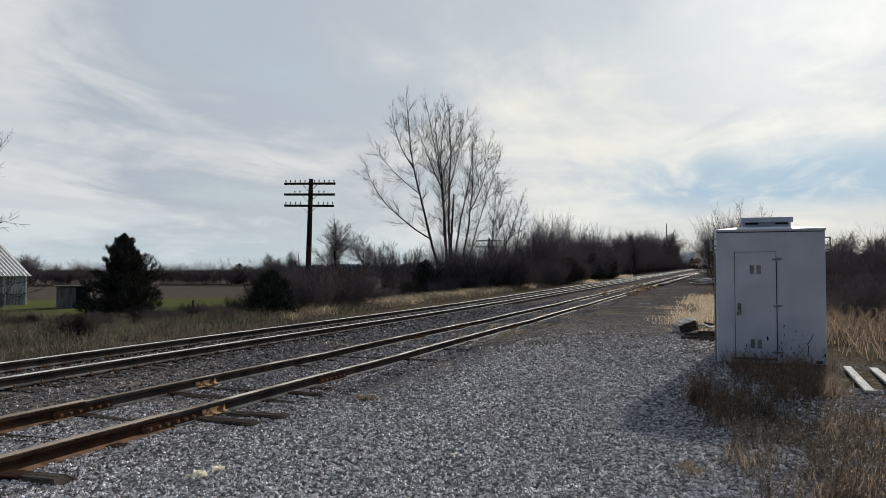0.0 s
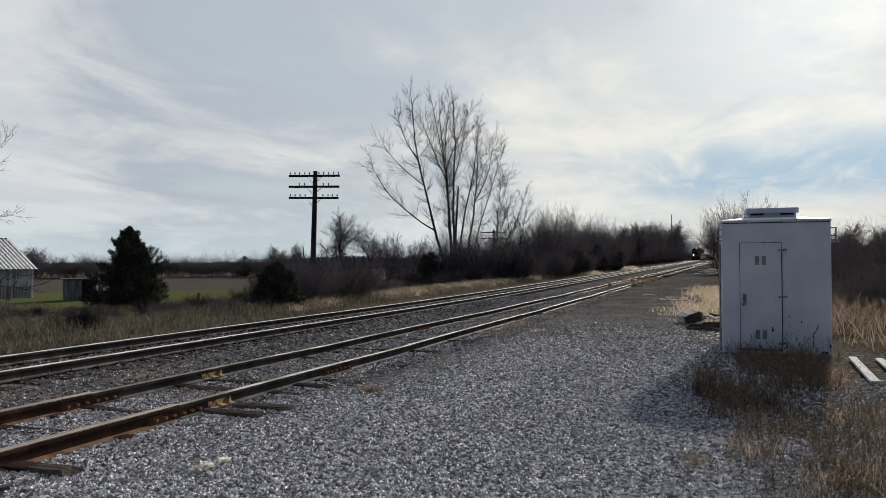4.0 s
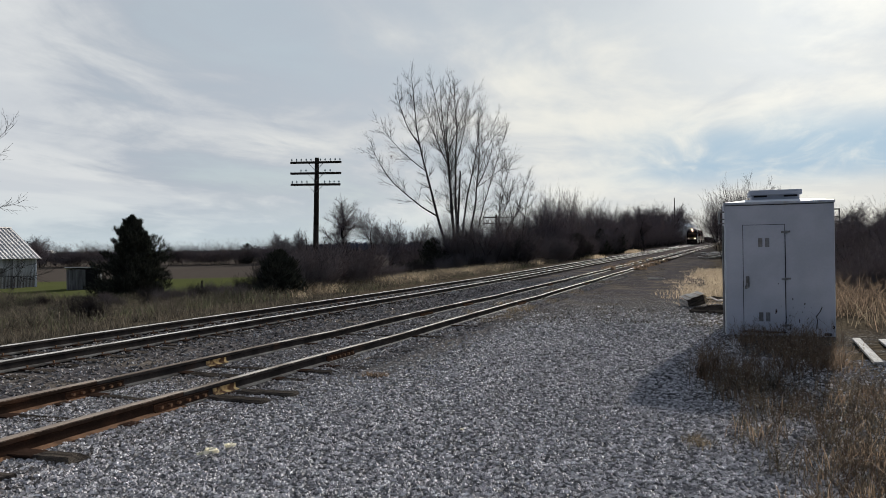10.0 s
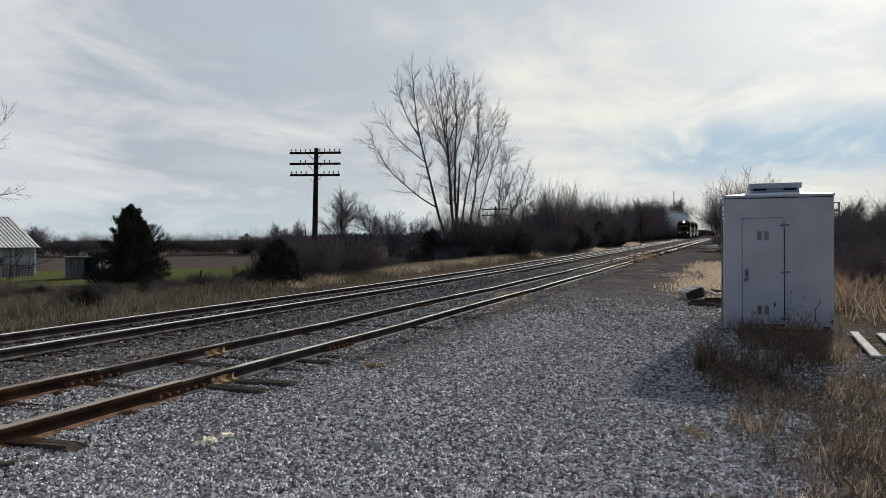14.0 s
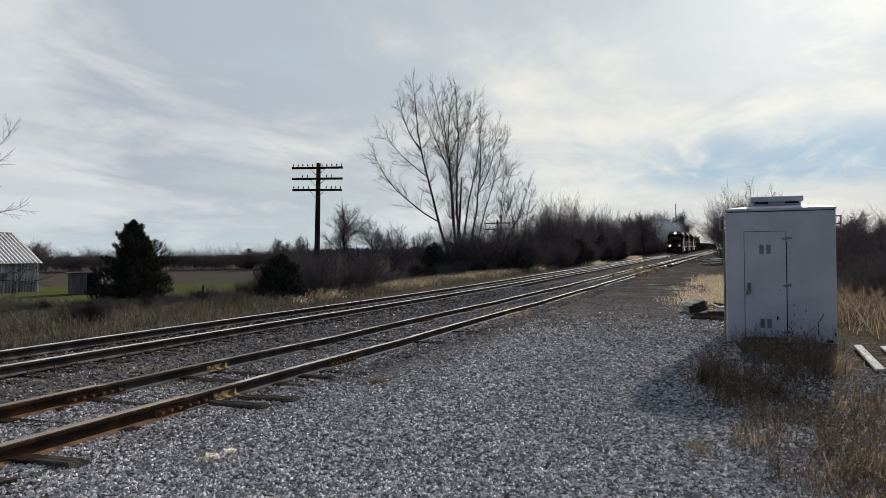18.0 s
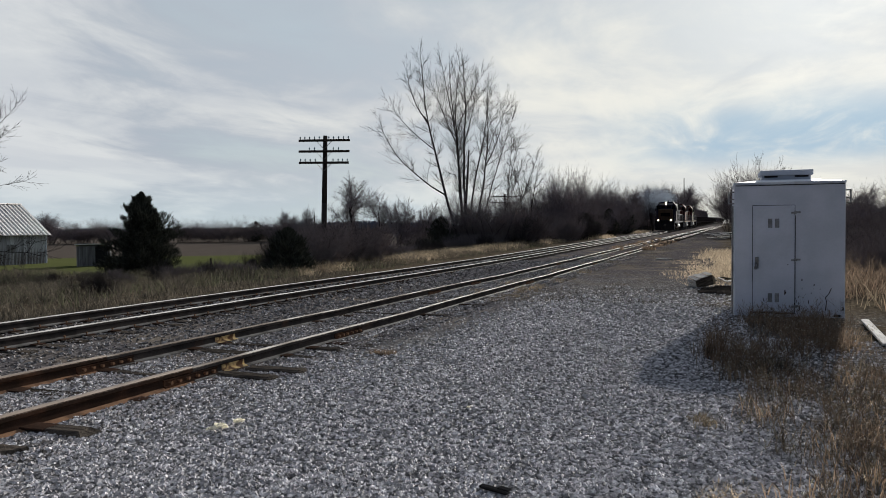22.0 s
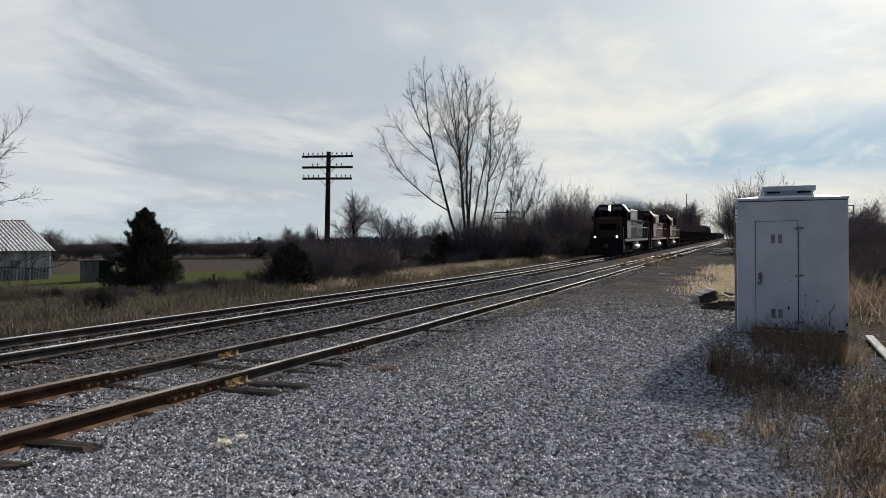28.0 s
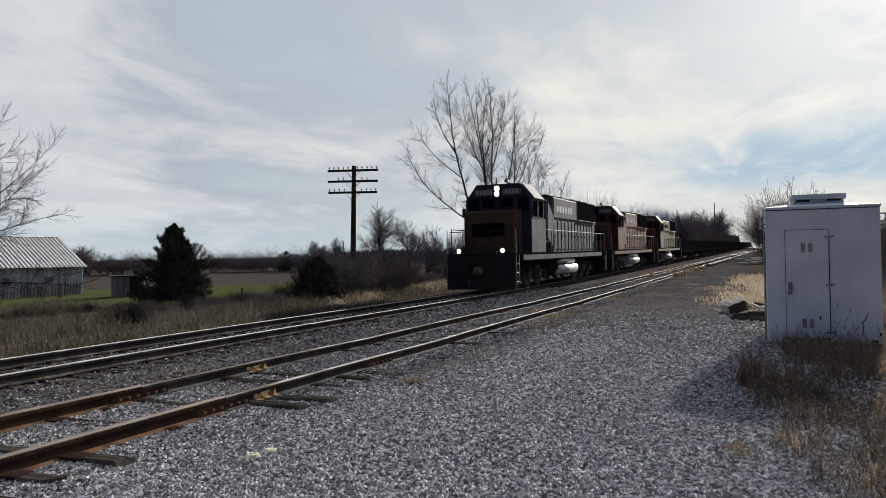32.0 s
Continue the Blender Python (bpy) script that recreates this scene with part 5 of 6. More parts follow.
def build_poles():
    full = [s * p for s in (-1, 1) for p in (1.42, 1.14, 0.86, 0.56, 0.28)]
    some = [-0.86, -0.56, 0.56, 0.86]
    telegraph_pole("dark weathered telegraph pole with three crossarms and no wires", -20.4, 36.2, 6.85, 1.6, [(0.27, 1.5, full), (0.86, 1.49, some), (1.47, 1.46, [-1.38, -1.1, -0.8, -0.5, 0.55, 0.85, 1.1, 1.38])], 4)
    telegraph_pole("old telegraph pole half hidden in the hedgerow", -22.2, 79.3, 5.6, 0, [(0.3, 1.45, some), (0.95, 1.45, some)], 4)
    telegraph_pole("distant old telegraph pole over the hedgerow", -14.3, 208, 12.3, -1, [(0.25, 1.4, []), (0.9, 1.4, [])], 4, 0.75)
    x, y = -11.1, 246.0
    m = thing("radio_mast", "thin tall pole above the far hedgerow", "mast", pose(x, y, land(x, y)))
    part("pole", Geo().tube((0, 0, -0.3), (0, 0, 17.5 - land(x, y)), 0.17, 0.12, 8), M_POLE, m)
    x, y = -18.3, 31.8
    m = thing("marker_pole", "thin grey broken pole standing in the verge weeds", "post", pose(x, y, land(x, y), 0, -1.0))
    part("pole", Geo().tube((0, 0, -0.2), (0, 0, 2.1), 0.055, 0.04, 7).tube((0, 0, 2.1), (-0.04, 0, 2.85), 0.03, 0.012, 6), M_BARK, m)
    for x, y in ((-31.5, 41.0), (-30.2, 47.0), (-29, 55.5)):
        p = thing("fence_post", "old wooden fence post at the field edge", "post", plant(x, y), "fence posts")
        part("post", Geo().tube((0, 0, -0.2), (0.02, 0, 1.15), 0.08, 0.065, 7), M_POLE, p)


# ---- barn, shed ----
def build_barn():
    b = thing("barn", "long low white barn with peeling boards and a tin roof", "barn", pose(-56.0, 50.1, -1.22, 0, 0, 78))
    # the long side lies along local -x from the visible corner; the front faces local -y
    Lx, Dy, eave, ridge = 17.0, 9.0, 2.9, 5.5
    part("wall", Geo().box((-Lx / 2, Dy / 2, eave / 2), (Lx - 0.1, Dy - 0.1, eave)).prism([(0.05, eave), (Dy - 0.05, eave), (Dy / 2, ridge - 0.1)], 0, -Lx + 0.05, -0.05), M_BARN, b)
    rnd = random.Random(8)
    x = 0.0
    board = [Geo().box((0, 0, 0), (w, 0.03, eave - 0.05), 0.004).mesh("board", M_BARN) for w in (0.28, 0.24, 0.31)]
    wid = (0.28, 0.24, 0.31)
    while x > -Lx:
        k = rnd.randrange(3)
        part("board", board[k], None, b, at=pose(x - wid[k] / 2, 0.03 + rnd.uniform(-0.006, 0.006), eave / 2 + rnd.uniform(-0.03, 0.02)))
        x -= wid[k] + 0.012
    y = 0.15
    while y < Dy:
        hh = eave + (ridge - eave) * (1 - abs(y - Dy / 2) / (Dy / 2)) - 0.15
        part("board", Geo().box((-0.0, y, hh / 2), (0.03, 0.27, hh), 0.004), M_BARN, b)
        y += 0.285
    part("corner_board", Geo().box((0.02, -0.0, eave / 2), (0.14, 0.12, eave), 0.01), M_CAB_WHITE, b, "whiter corner board")
    for x0 in (-3.0, -6.5, -10.2):
        w = part("window", Geo().box((x0, 0.005, 1.55), (0.62, 0.03, 0.62), 0.004), M_SHED, b, "small grey boarded window")
        g = Geo()
        for dx, dz, sx, sz in ((0, 0.34, 0.8, 0.08), (0, -0.34, 0.8, 0.08), (-0.36, 0, 0.08, 0.6), (0.36, 0, 0.08, 0.6)):
            g.box((x0 + dx, -0.01, 1.55 + dz), (sx, 0.04, sz), 0.006)
        part("window_frame", g, M_BARN, w)
    # ribbed tin sheets on both slopes
    run = math.hypot(Dy / 2 + 0.4, (ridge - eave) * (Dy / 2 + 0.4) / (Dy / 2))
    pitch = math.degrees(math.atan2(ridge - eave, Dy / 2))
    sheet_me = Geo().box((0.35, run / 2, 0.0), (0.71, run, 0.02)).mesh("roof_sheet", M_TIN_DARK)
    rib_me = Geo().prism([(-0.075, 0.008), (-0.04, 0.055), (0.04, 0.055), (0.075, 0.008)], 1, 0.0, run).mesh("rib", M_TIN)
    x = 0.35
    ze = eave - (ridge - eave) / (Dy / 2) * 0.4
    while x > -Lx - 0.2:
        for m in (pose(x - 0.7, -0.4, ze + 0.03, pitch), pose(x, Dy + 0.4, ze + 0.03, pitch, 0, 180)):
            sh = part("roof_sheet", sheet_me, None, b, at=m)
            part("rib", rib_me, None, sh, "raised rib, painted paler for the light it catches", at=pose(0.175, 0, 0))
            part("rib", rib_me, None, sh, "raised rib, painted paler for the light it catches", at=pose(0.525, 0, 0))
        x -= 0.7
    part("ridge_cap", Geo().prism([(Dy / 2 - 0.2, ridge + 0.02), (Dy / 2, ridge + 0.12), (Dy / 2 + 0.2, ridge + 0.02), (Dy / 2, ridge + 0.07)], 0, -Lx - 0.3, 0.35), M_TIN, b)

    s = thing("shed", "small leaning grey board shed with an open dark doorway", "shed", pose(-47.5, 47.0, -1.15, 0, 0, 40) @ Matrix.Scale(0.95, 4))
    for i in range(9):
        part("board", Geo().box((-1.2 + 0.15 * i, 0, 0.92 + 0.02 * (i % 3)), (0.14, 0.03, 1.84), 0.004), M_SHED, s)
    # near-black sheet set in for the shade inside the doorway
    part("doorway", Geo().box((0.62, 0.04, 0.92), (0.95, 0.03, 1.75), 0.004), M_BARN_DARK, s, "near-black sheet for the shaded doorway")
    for x in (0.12, 1.12):
        part("door_post", Geo().box((x, -0.01, 0.95), (0.10, 0.08, 1.9), 0.008), M_SHED, s)
    part("wall", Geo().box((-0.55, 1.0, 0.9), (1.34, 1.9, 1.78)), M_POLE, s)
    part("wall", Geo().box((0.62, 1.1, 0.9), (0.99, 1.7, 1.78)), M_POLE, s)
    for i in range(6):
        part("board", Geo().box((1.27, 0.2 + 0.3 * i, 0.95), (0.03, 0.27, 1.8), 0.004), M_SHED, s)
    part("roof", Geo().prism([(-0.2, 1.98), (2.1, 1.72), (2.1, 1.78), (-0.2, 2.05)], 0, -1.4, 1.45), M_TIN, s, "rusty tin shed roof")


# ---- junk and litter ----
def build_junk():
    rnd = random.Random(14)
    # bleached boards lying in the weeds
    for x, y, rz, ln in ((2.23, 13.3, 87, 2.7), (2.64, 13.5, 86, 2.6), (2.98, 13.7, 84, 2.6), (3.4, 13.9, 82, 2.4)):
        b = thing("board", "bleached white board lying in the weeds", "board", pose(x, y, 0.05, 0, rnd.uniform(-1, 1), rz), "loose boards")
        part("plank", Geo().box((0, 0, 0), (ln, 0.13, 0.04), 0.006), M_BOARD, b)
    b = thing("board", "short white stick on the ground before the cabinet", "board", pose(1.35, 13.9, 0.10, 0, 4, 14), "loose boards")
    part("plank", Geo().box((0, 0, 0), (0.34, 0.05, 0.03), 0.006), M_BOARD, b)
    # broken timber box by the dry grass, its open end showing dark
    x, y = -0.42, 22.7
    t = thing("timber_crate", "broken pale timber crate lying tilted in dry grass", "crate", pose(x, y, land(x, y) - 0.02, 6, -16, 22) @ Matrix.Scale(0.85, 4))
    for k in range(4):
        part("top_board", Geo().box((-0.24 + 0.16 * k, 0.3, 0.36 + 0.02 * (k % 2)), (0.145, 0.72 - 0.06 * k, 0.025), 0.006), M_BOARD, t)
    for k in range(2):
        part("side_board", Geo().box((-0.33, 0.3, 0.1 + 0.16 * k), (0.025, 0.7, 0.14), 0.005), M_BOARD, t)
        part("side_board", Geo().box((0.33, 0.26, 0.1 + 0.16 * k), (0.025, 0.55, 0.14), 0.005), M_LOG, t)
    # a dark board put in for the shade inside the open end
    part("end_board", Geo().box((0, 0.12, 0.17), (0.62, 0.03, 0.32), 0.006), M_TIE, t, "dark board for the shade inside the open end")
    for k in range(14):
        x, y, ln = 0.25 + rnd.gauss(0, 0.55), 25.0 + rnd.gauss(0, 0.8), rnd.uniform(0.25, 0.9)
        b = thing("timber", "bleached broken board in dry grass", "timber", pose(x, y, land(x, y) + 0.05 + 0.015 * (k % 5), rnd.uniform(-8, 8), rnd.uniform(-14, 14), rnd.uniform(0, 180)), "broken boards")
        part("plank", Geo().box((0, 0, 0), (ln, rnd.uniform(0.06, 0.13), 0.025), 0.005), M_BOARD if k % 3 else M_TIE, b)
    # rotten dark ties sunk at the gravel edge
    for x, y, rz, ln in ((0.25, 21.4, 4, 1.5), (-0.2, 20.6, -6, 0.9), (0.5, 20.4, 9, 1.2), (0.3, 22.2, -3, 1.0)):
        g = Geo()
        for k in range(4):
            g.box((0, 0.05 * k - 0.08, 0.012 * rnd.uniform(-1, 1)), (ln * rnd.uniform(0.75, 1.1), 0.055, 0.1), 0.014)
        g.v = [(a + rnd.uniform(-0.03, 0.03), b + rnd.uniform(-0.01, 0.01), c + rnd.uniform(-0.015, 0.015)) for a, b, c in g.v]
        t = thing("timber", "dark rotten split tie sunk at the gravel edge", "timber", pose(x, y, land(x, y) + 0.02, 0, 0, rz), "rotten ties")
        part("beam", g, M_TIE, t)
    # heap of pale scrap planks far along the lot
    for k in range(13):
        x, y = 0.4 + rnd.uniform(-1.3, 1.3), 82 + rnd.uniform(-2.2, 2.2)
        b = thing("board", "pale scrap plank in a heap beside the siding", "board", pose(x, y, land(x, y) + 0.08 + 0.045 * k, rnd.uniform(3, 10), rnd.uniform(-9, 9), rnd.uniform(-30, 40)), "scrap plank heap")
        part("plank", Geo().box((0, 0, 0), (rnd.uniform(1.4, 2.8), rnd.uniform(0.2, 0.34), 0.05), 0.01), M_BOARD, b)
    for x, y, rz in ((-2.95, 40.6, 60), (-2.75, 39.9, 20)):
        b = thing("board", "small white splintered board on the lot", "board", pose(x, y, land(x, y) + 0.04, 0, 2, rz), "loose boards")
        part("plank", Geo().box((0, 0, 0), (0.9, 0.12, 0.04), 0.01), M_BOARD, b)
    # crumpled litter
    for x, y, s in ((-3.91, 5.2, 1.0), (-3.88, 5.42, 0.9), (-3.98, 5.16, 0.6), (-2.2, 6.6, 0.4)):
        g = Geo()
        n = 6
        for j in range(n):
            for i in range(n):
                edge = 0.7 + 0.3 * math.sin(i * 2.1 + j * 1.3)
                g.v.append(((i / (n - 1) - 0.5) * 0.13 * s * edge + rnd.uniform(-0.008, 0.008), (j / (n - 1) - 0.5) * 0.09 * s * edge + rnd.uniform(-0.008, 0.008), rnd.uniform(0.012, 0.06) * s))
        g.f = [(j * n + i, j * n + i + 1, (j + 1) * n + i + 1, (j + 1) * n + i) for j in range(n - 1) for i in range(n - 1)]
        o = len(g.v)
        g.v += [(x0, y0, z0 - 0.004) for x0, y0, z0 in g.v]
        g.f += [tuple(o + k for k in reversed(q)) for q in g.f]
        b = thing("litter", "crumpled white scrap of litter on the gravel", "litter", pose(x, y, 0.02, 0, 0, rnd.uniform(0, 180)), "litter")
        part("scrap", g, M_PAPER, b)
    b = thing("plastic_scrap", "flat dark plastic scrap half buried in the gravel", "scrap", pose(-1.35, 4.55, 0.03, 0, 4, -12))
    part("sheet", Geo().box((0, 0, 0), (0.2, 0.05, 0.02), 0.006).box((0.06, 0.02, 0.012), (0.08, 0.05, 0.014), 0.004), M_CAB_DARK, b)
    # discarded ties beside the siding
    for k, (x, y, rz) in enumerate(((-5.0, 7.72, 3), (-5.1, 7.28, -3))):
        b = thing("loose_tie", "split dark railway tie end sunk in the gravel", "timber", pose(x, y, -0.02, 0, 0, rz), "loose ties")
        part("beam", Geo().box((0, 0, 0), (0.75, 0.2, 0.12), 0.02), M_TIE, b)
    for k in range(4):
        y = 56 + 6.0 * k + rnd.uniform(-1, 1)
        for side in (-1, 1):
            x = siding_x(y) + side * 1.15 + rnd.uniform(-0.2, 0.2)
            b = thing("tie_stub", "short dark tie stub piled beside the siding", "timber", pose(x, y, land(x, y) + 0.05, rnd.uniform(-14, 14), rnd.uniform(-8, 8), rnd.uniform(-40, 40)), "tie stubs")
            part("beam", Geo().box((0, 0, 0), (0.55, 0.4, 0.26), 0.06), M_TIE, b)


# ---- distance ----
def build_distance():
    far = mat("far_woodland", (0.13, 0.115, 0.115), (0.08, 0.07, 0.072), bump=0)
    # bluer copy of the woodland colour, with distance haze painted in
    blue = mat("far_woodland_haze_tint", (0.115, 0.135, 0.165), (0.085, 0.10, 0.13), bump=0)
    rnd = random.Random(17)

    def wood(name, label, x0, y0, x1, y1, h, depth, step, material):
        g = Geo()
        n = int(math.hypot(x1 - x0, y1 - y0) / step)
        for i in range(n):
            f = i / n
            for _ in range(24):
                x, y = x0 + (x1 - x0) * f + rnd.uniform(-depth, depth), y0 + (y1 - y0) * f + rnd.uniform(-depth, depth)
                z = land(x, y) - 0.3
                hh = h * rnd.uniform(0.7, 1.05) * (0.8 + 0.4 * noise.noise(Vector((x * 0.02, y * 0.02, 3))))
                r = rnd.uniform(0.08, 0.26) * step
                k = 4
                top = Vector((x + rnd.uniform(-1, 1), y, z + hh))
                ring = [Vector((x + r * math.cos(6.283 * j / k) * rnd.uniform(0.6, 1.2), y + r * math.sin(6.283 * j / k) * rnd.uniform(0.6, 1.2), z + hh * rnd.uniform(0.6, 0.95))) for j in range(k)]
                foot = [Vector((p.x, p.y, z)) for p in ring]
                g.add([top] + ring + foot, [(0, 1 + j, 1 + (j + 1) % k) for j in range(k)] + [(1 + j, 1 + k + j, 1 + k + (j + 1) % k, 1 + (j + 1) % k) for j in range(k)])
        tagged(part(name, g, material), label, "woodland", kind="stuff")

    wood("far_woodland", "dark bare woodland edge beyond the ploughed field", -330, 120, -60, 215, 2.6, 4, 2.2, far)
    wood("far_woodland", "horizon woodland with blue haze in its colour", -900, 420, -150, 620, 3.0, 12, 5, blue)
    wood("far_woodland", "horizon woodland with blue haze in its colour", -330, 560, -230, 600, 9, 12, 6, blue)
    wood("far_woodland", "dark woodland far off beyond the verge", 25, 175, 160, 190, 9, 6, 3, far)
    wood("far_woodland", "dark thicket at the far end of the line", main_x(240) - 14, 215, main_x(420) - 9, 420, 9, 4, 3, far)
    wood("far_woodland", "dark thicket at the far end of the line", siding_x(240) + 9, 200, siding_x(420) + 6, 420, 7, 3, 3, far)
    # farm buildings on the horizon
    for x, y, w, h in ((-300, 258, 1.1, 1.6), (-297, 259, 1.1, 1.6), (-290, 264, 8, 0.9), (-190, 290, 9, 0.9)):
        z = land(x, y)
        if w < 3:
            s = thing("silo", "dark twin silo far off on the horizon", "silo", pose(x, y, z), "far farm buildings")
            part("drum", Geo().tube((0, 0, 0), (0, 0, h + 2.6), w, w, 10), M_POLE, s)
            part("cap", Geo().tube((0, 0, h + 2.6), (0, 0, h + 3.2), w, 0.3, 10), M_POLE, s)
        else:
            s = thing("farm_shed", "pale farm shed far off on the horizon", "shed", pose(x, y, z), "far farm buildings")
            part("wall", Geo().box((0, 0, h), (w, 5, 2 * h)), M_BARN, s)
            part("roof", Geo().prism([(-3, 2 * h), (3, 2 * h), (0, 2 * h + 1.2)], 0, -w / 2 - 0.3, w / 2 + 0.3), M_TIN, s)


# ---- the train ----
def paint(name, a, b=None, rough=0.62):
    return mat(name, a, b or tuple(c * 0.72 for c in a), rough=rough, scale=1.2, fine=18, bump=0.05, wear=(0.09, 0.075, 0.06), wear_scale=1.7, wear_at=(0.60, 0.80))


# Nose and cab-front paints are darkened; the fronts' shade is in the colour.
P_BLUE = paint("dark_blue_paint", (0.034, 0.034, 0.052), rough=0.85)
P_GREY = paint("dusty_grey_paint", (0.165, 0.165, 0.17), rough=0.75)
P_YELLOW = paint("grimy_shaded_yellow_paint", (0.066, 0.045, 0.030), rough=0.85)
P_RED = paint("shaded_red_paint", (0.075, 0.036, 0.032), rough=0.85)
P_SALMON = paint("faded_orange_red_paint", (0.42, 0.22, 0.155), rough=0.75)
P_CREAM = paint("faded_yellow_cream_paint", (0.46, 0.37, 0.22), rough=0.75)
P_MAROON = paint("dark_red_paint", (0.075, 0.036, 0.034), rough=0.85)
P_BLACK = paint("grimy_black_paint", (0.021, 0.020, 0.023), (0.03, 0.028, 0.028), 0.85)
P_RAILING = paint("white_handrail_paint", (0.30, 0.30, 0.30))
P_SILVER = mat("silvery_tank_metal", (0.42, 0.42, 0.42), (0.26, 0.25, 0.25), rough=0.4, metal=0.7, scale=2, bump=0.03)
P_CAR = paint("rusty_brown_black_paint", (0.062, 0.052, 0.050), (0.042, 0.036, 0.036), 0.85)
P_WHEEL = mat("dusty_wheel_steel", (0.10, 0.085, 0.07), (0.05, 0.045, 0.04), rough=0.6, metal=0.4)
P_GLASS = mat("dark_cab_glass", (0.006, 0.0065, 0.008), rough=0.81, bump=0)
P_BOARD = mat("number_board", (0.07, 0.073, 0.078), rough=0.5, bump=0)
P_DIGIT = mat("pale_marking_paint", (0.22, 0.225, 0.23), rough=0.5, bump=0)
HEADLAMP = glow_mat("lit_headlamp", (1.0, 0.70, 0.38), 22.0)
DITCHLAMP = glow_mat("lit_ditch_lamp", (1.0, 0.72, 0.42), 18.0)
TRAIN_SPEED, TRAIN_END = 9.4, 31.4
WHEELS = []


def hood_outline(hw, z0, z1, ch):
    return [(-hw, z0), (hw, z0), (hw, z1 - ch), (hw - ch, z1), (-hw + ch, z1), (-hw, z1 - ch)]


def wheelset(parent, y, spin=True):
    g = Geo()
    for s in (-1, 1):
        g.tube((s * 0.70, 0, 0), (s * 0.82, 0, 0), 0.51, 0.49, 20)
        g.tube((s * 0.82, 0, 0), (s * 0.84, 0, 0), 0.38, 0.36, 16)
        g.tube((s * 0.84, 0, 0), (s * 0.98, 0, 0), 0.13, 0.12, 10)
        for k in range(4):
            a = 1.5708 * k
            g.tube((s * 0.845, 0.25 * math.cos(a), 0.25 * math.sin(a)), (s * 0.86, 0.25 * math.cos(a), 0.25 * math.sin(a)), 0.05, 0.05, 6)
    g.tube((-0.7, 0, 0), (0.7, 0, 0), 0.09, n=8)
    w = part("wheelset", g, P_WHEEL, parent, "steel wheels on an axle", at=pose(0, y, 0.51))
    if spin:
        WHEELS.append((w, y))
    return w


def truck(loco, yc, axles, label):
    t = part("truck", Geo().box((0, yc, 0.62), (1.3, 2.4, 0.3), 0.03), P_BLACK, loco, label)
    for s in (-1, 1):
        ln = axles[-1] - axles[0] + 0.9
        y0, y1 = yc + axles[0] - 0.45, yc + axles[-1] + 0.45
        g = Geo().prism([(y0, 0.55), (y0 + 0.2, 0.78), (y0 + 0.9, 0.86), (y1 - 0.9, 0.86), (y1 - 0.2, 0.78), (y1, 0.55), (y1 - 0.25, 0.42), (y1 - 0.6, 0.6), (y0 + 0.6, 0.6), (y0 + 0.25, 0.42)], 0, s * 1.0 - 0.07, s * 1.0 + 0.07)
        part("side_frame", g, P_BLACK, t)
        for a in axles:
            part("axle_box", Geo().box((s * 1.12, yc + a, 0.52), (0.14, 0.34, 0.34), 0.04), P_BLACK, t)
        for a in (-0.85, 0.85):
            part("spring", Geo().tube((s * 1.13, yc + a, 0.45), (s * 1.13, yc + a, 0.80), 0.12, 0.12, 10), P_WHEEL, t)
        part("brake_cylinder", Geo().tube((s * 1.14, yc - 1.2, 0.93), (s * 1.14, yc - 0.8, 0.93), 0.11, 0.11, 10), P_BLACK, t)
    return t


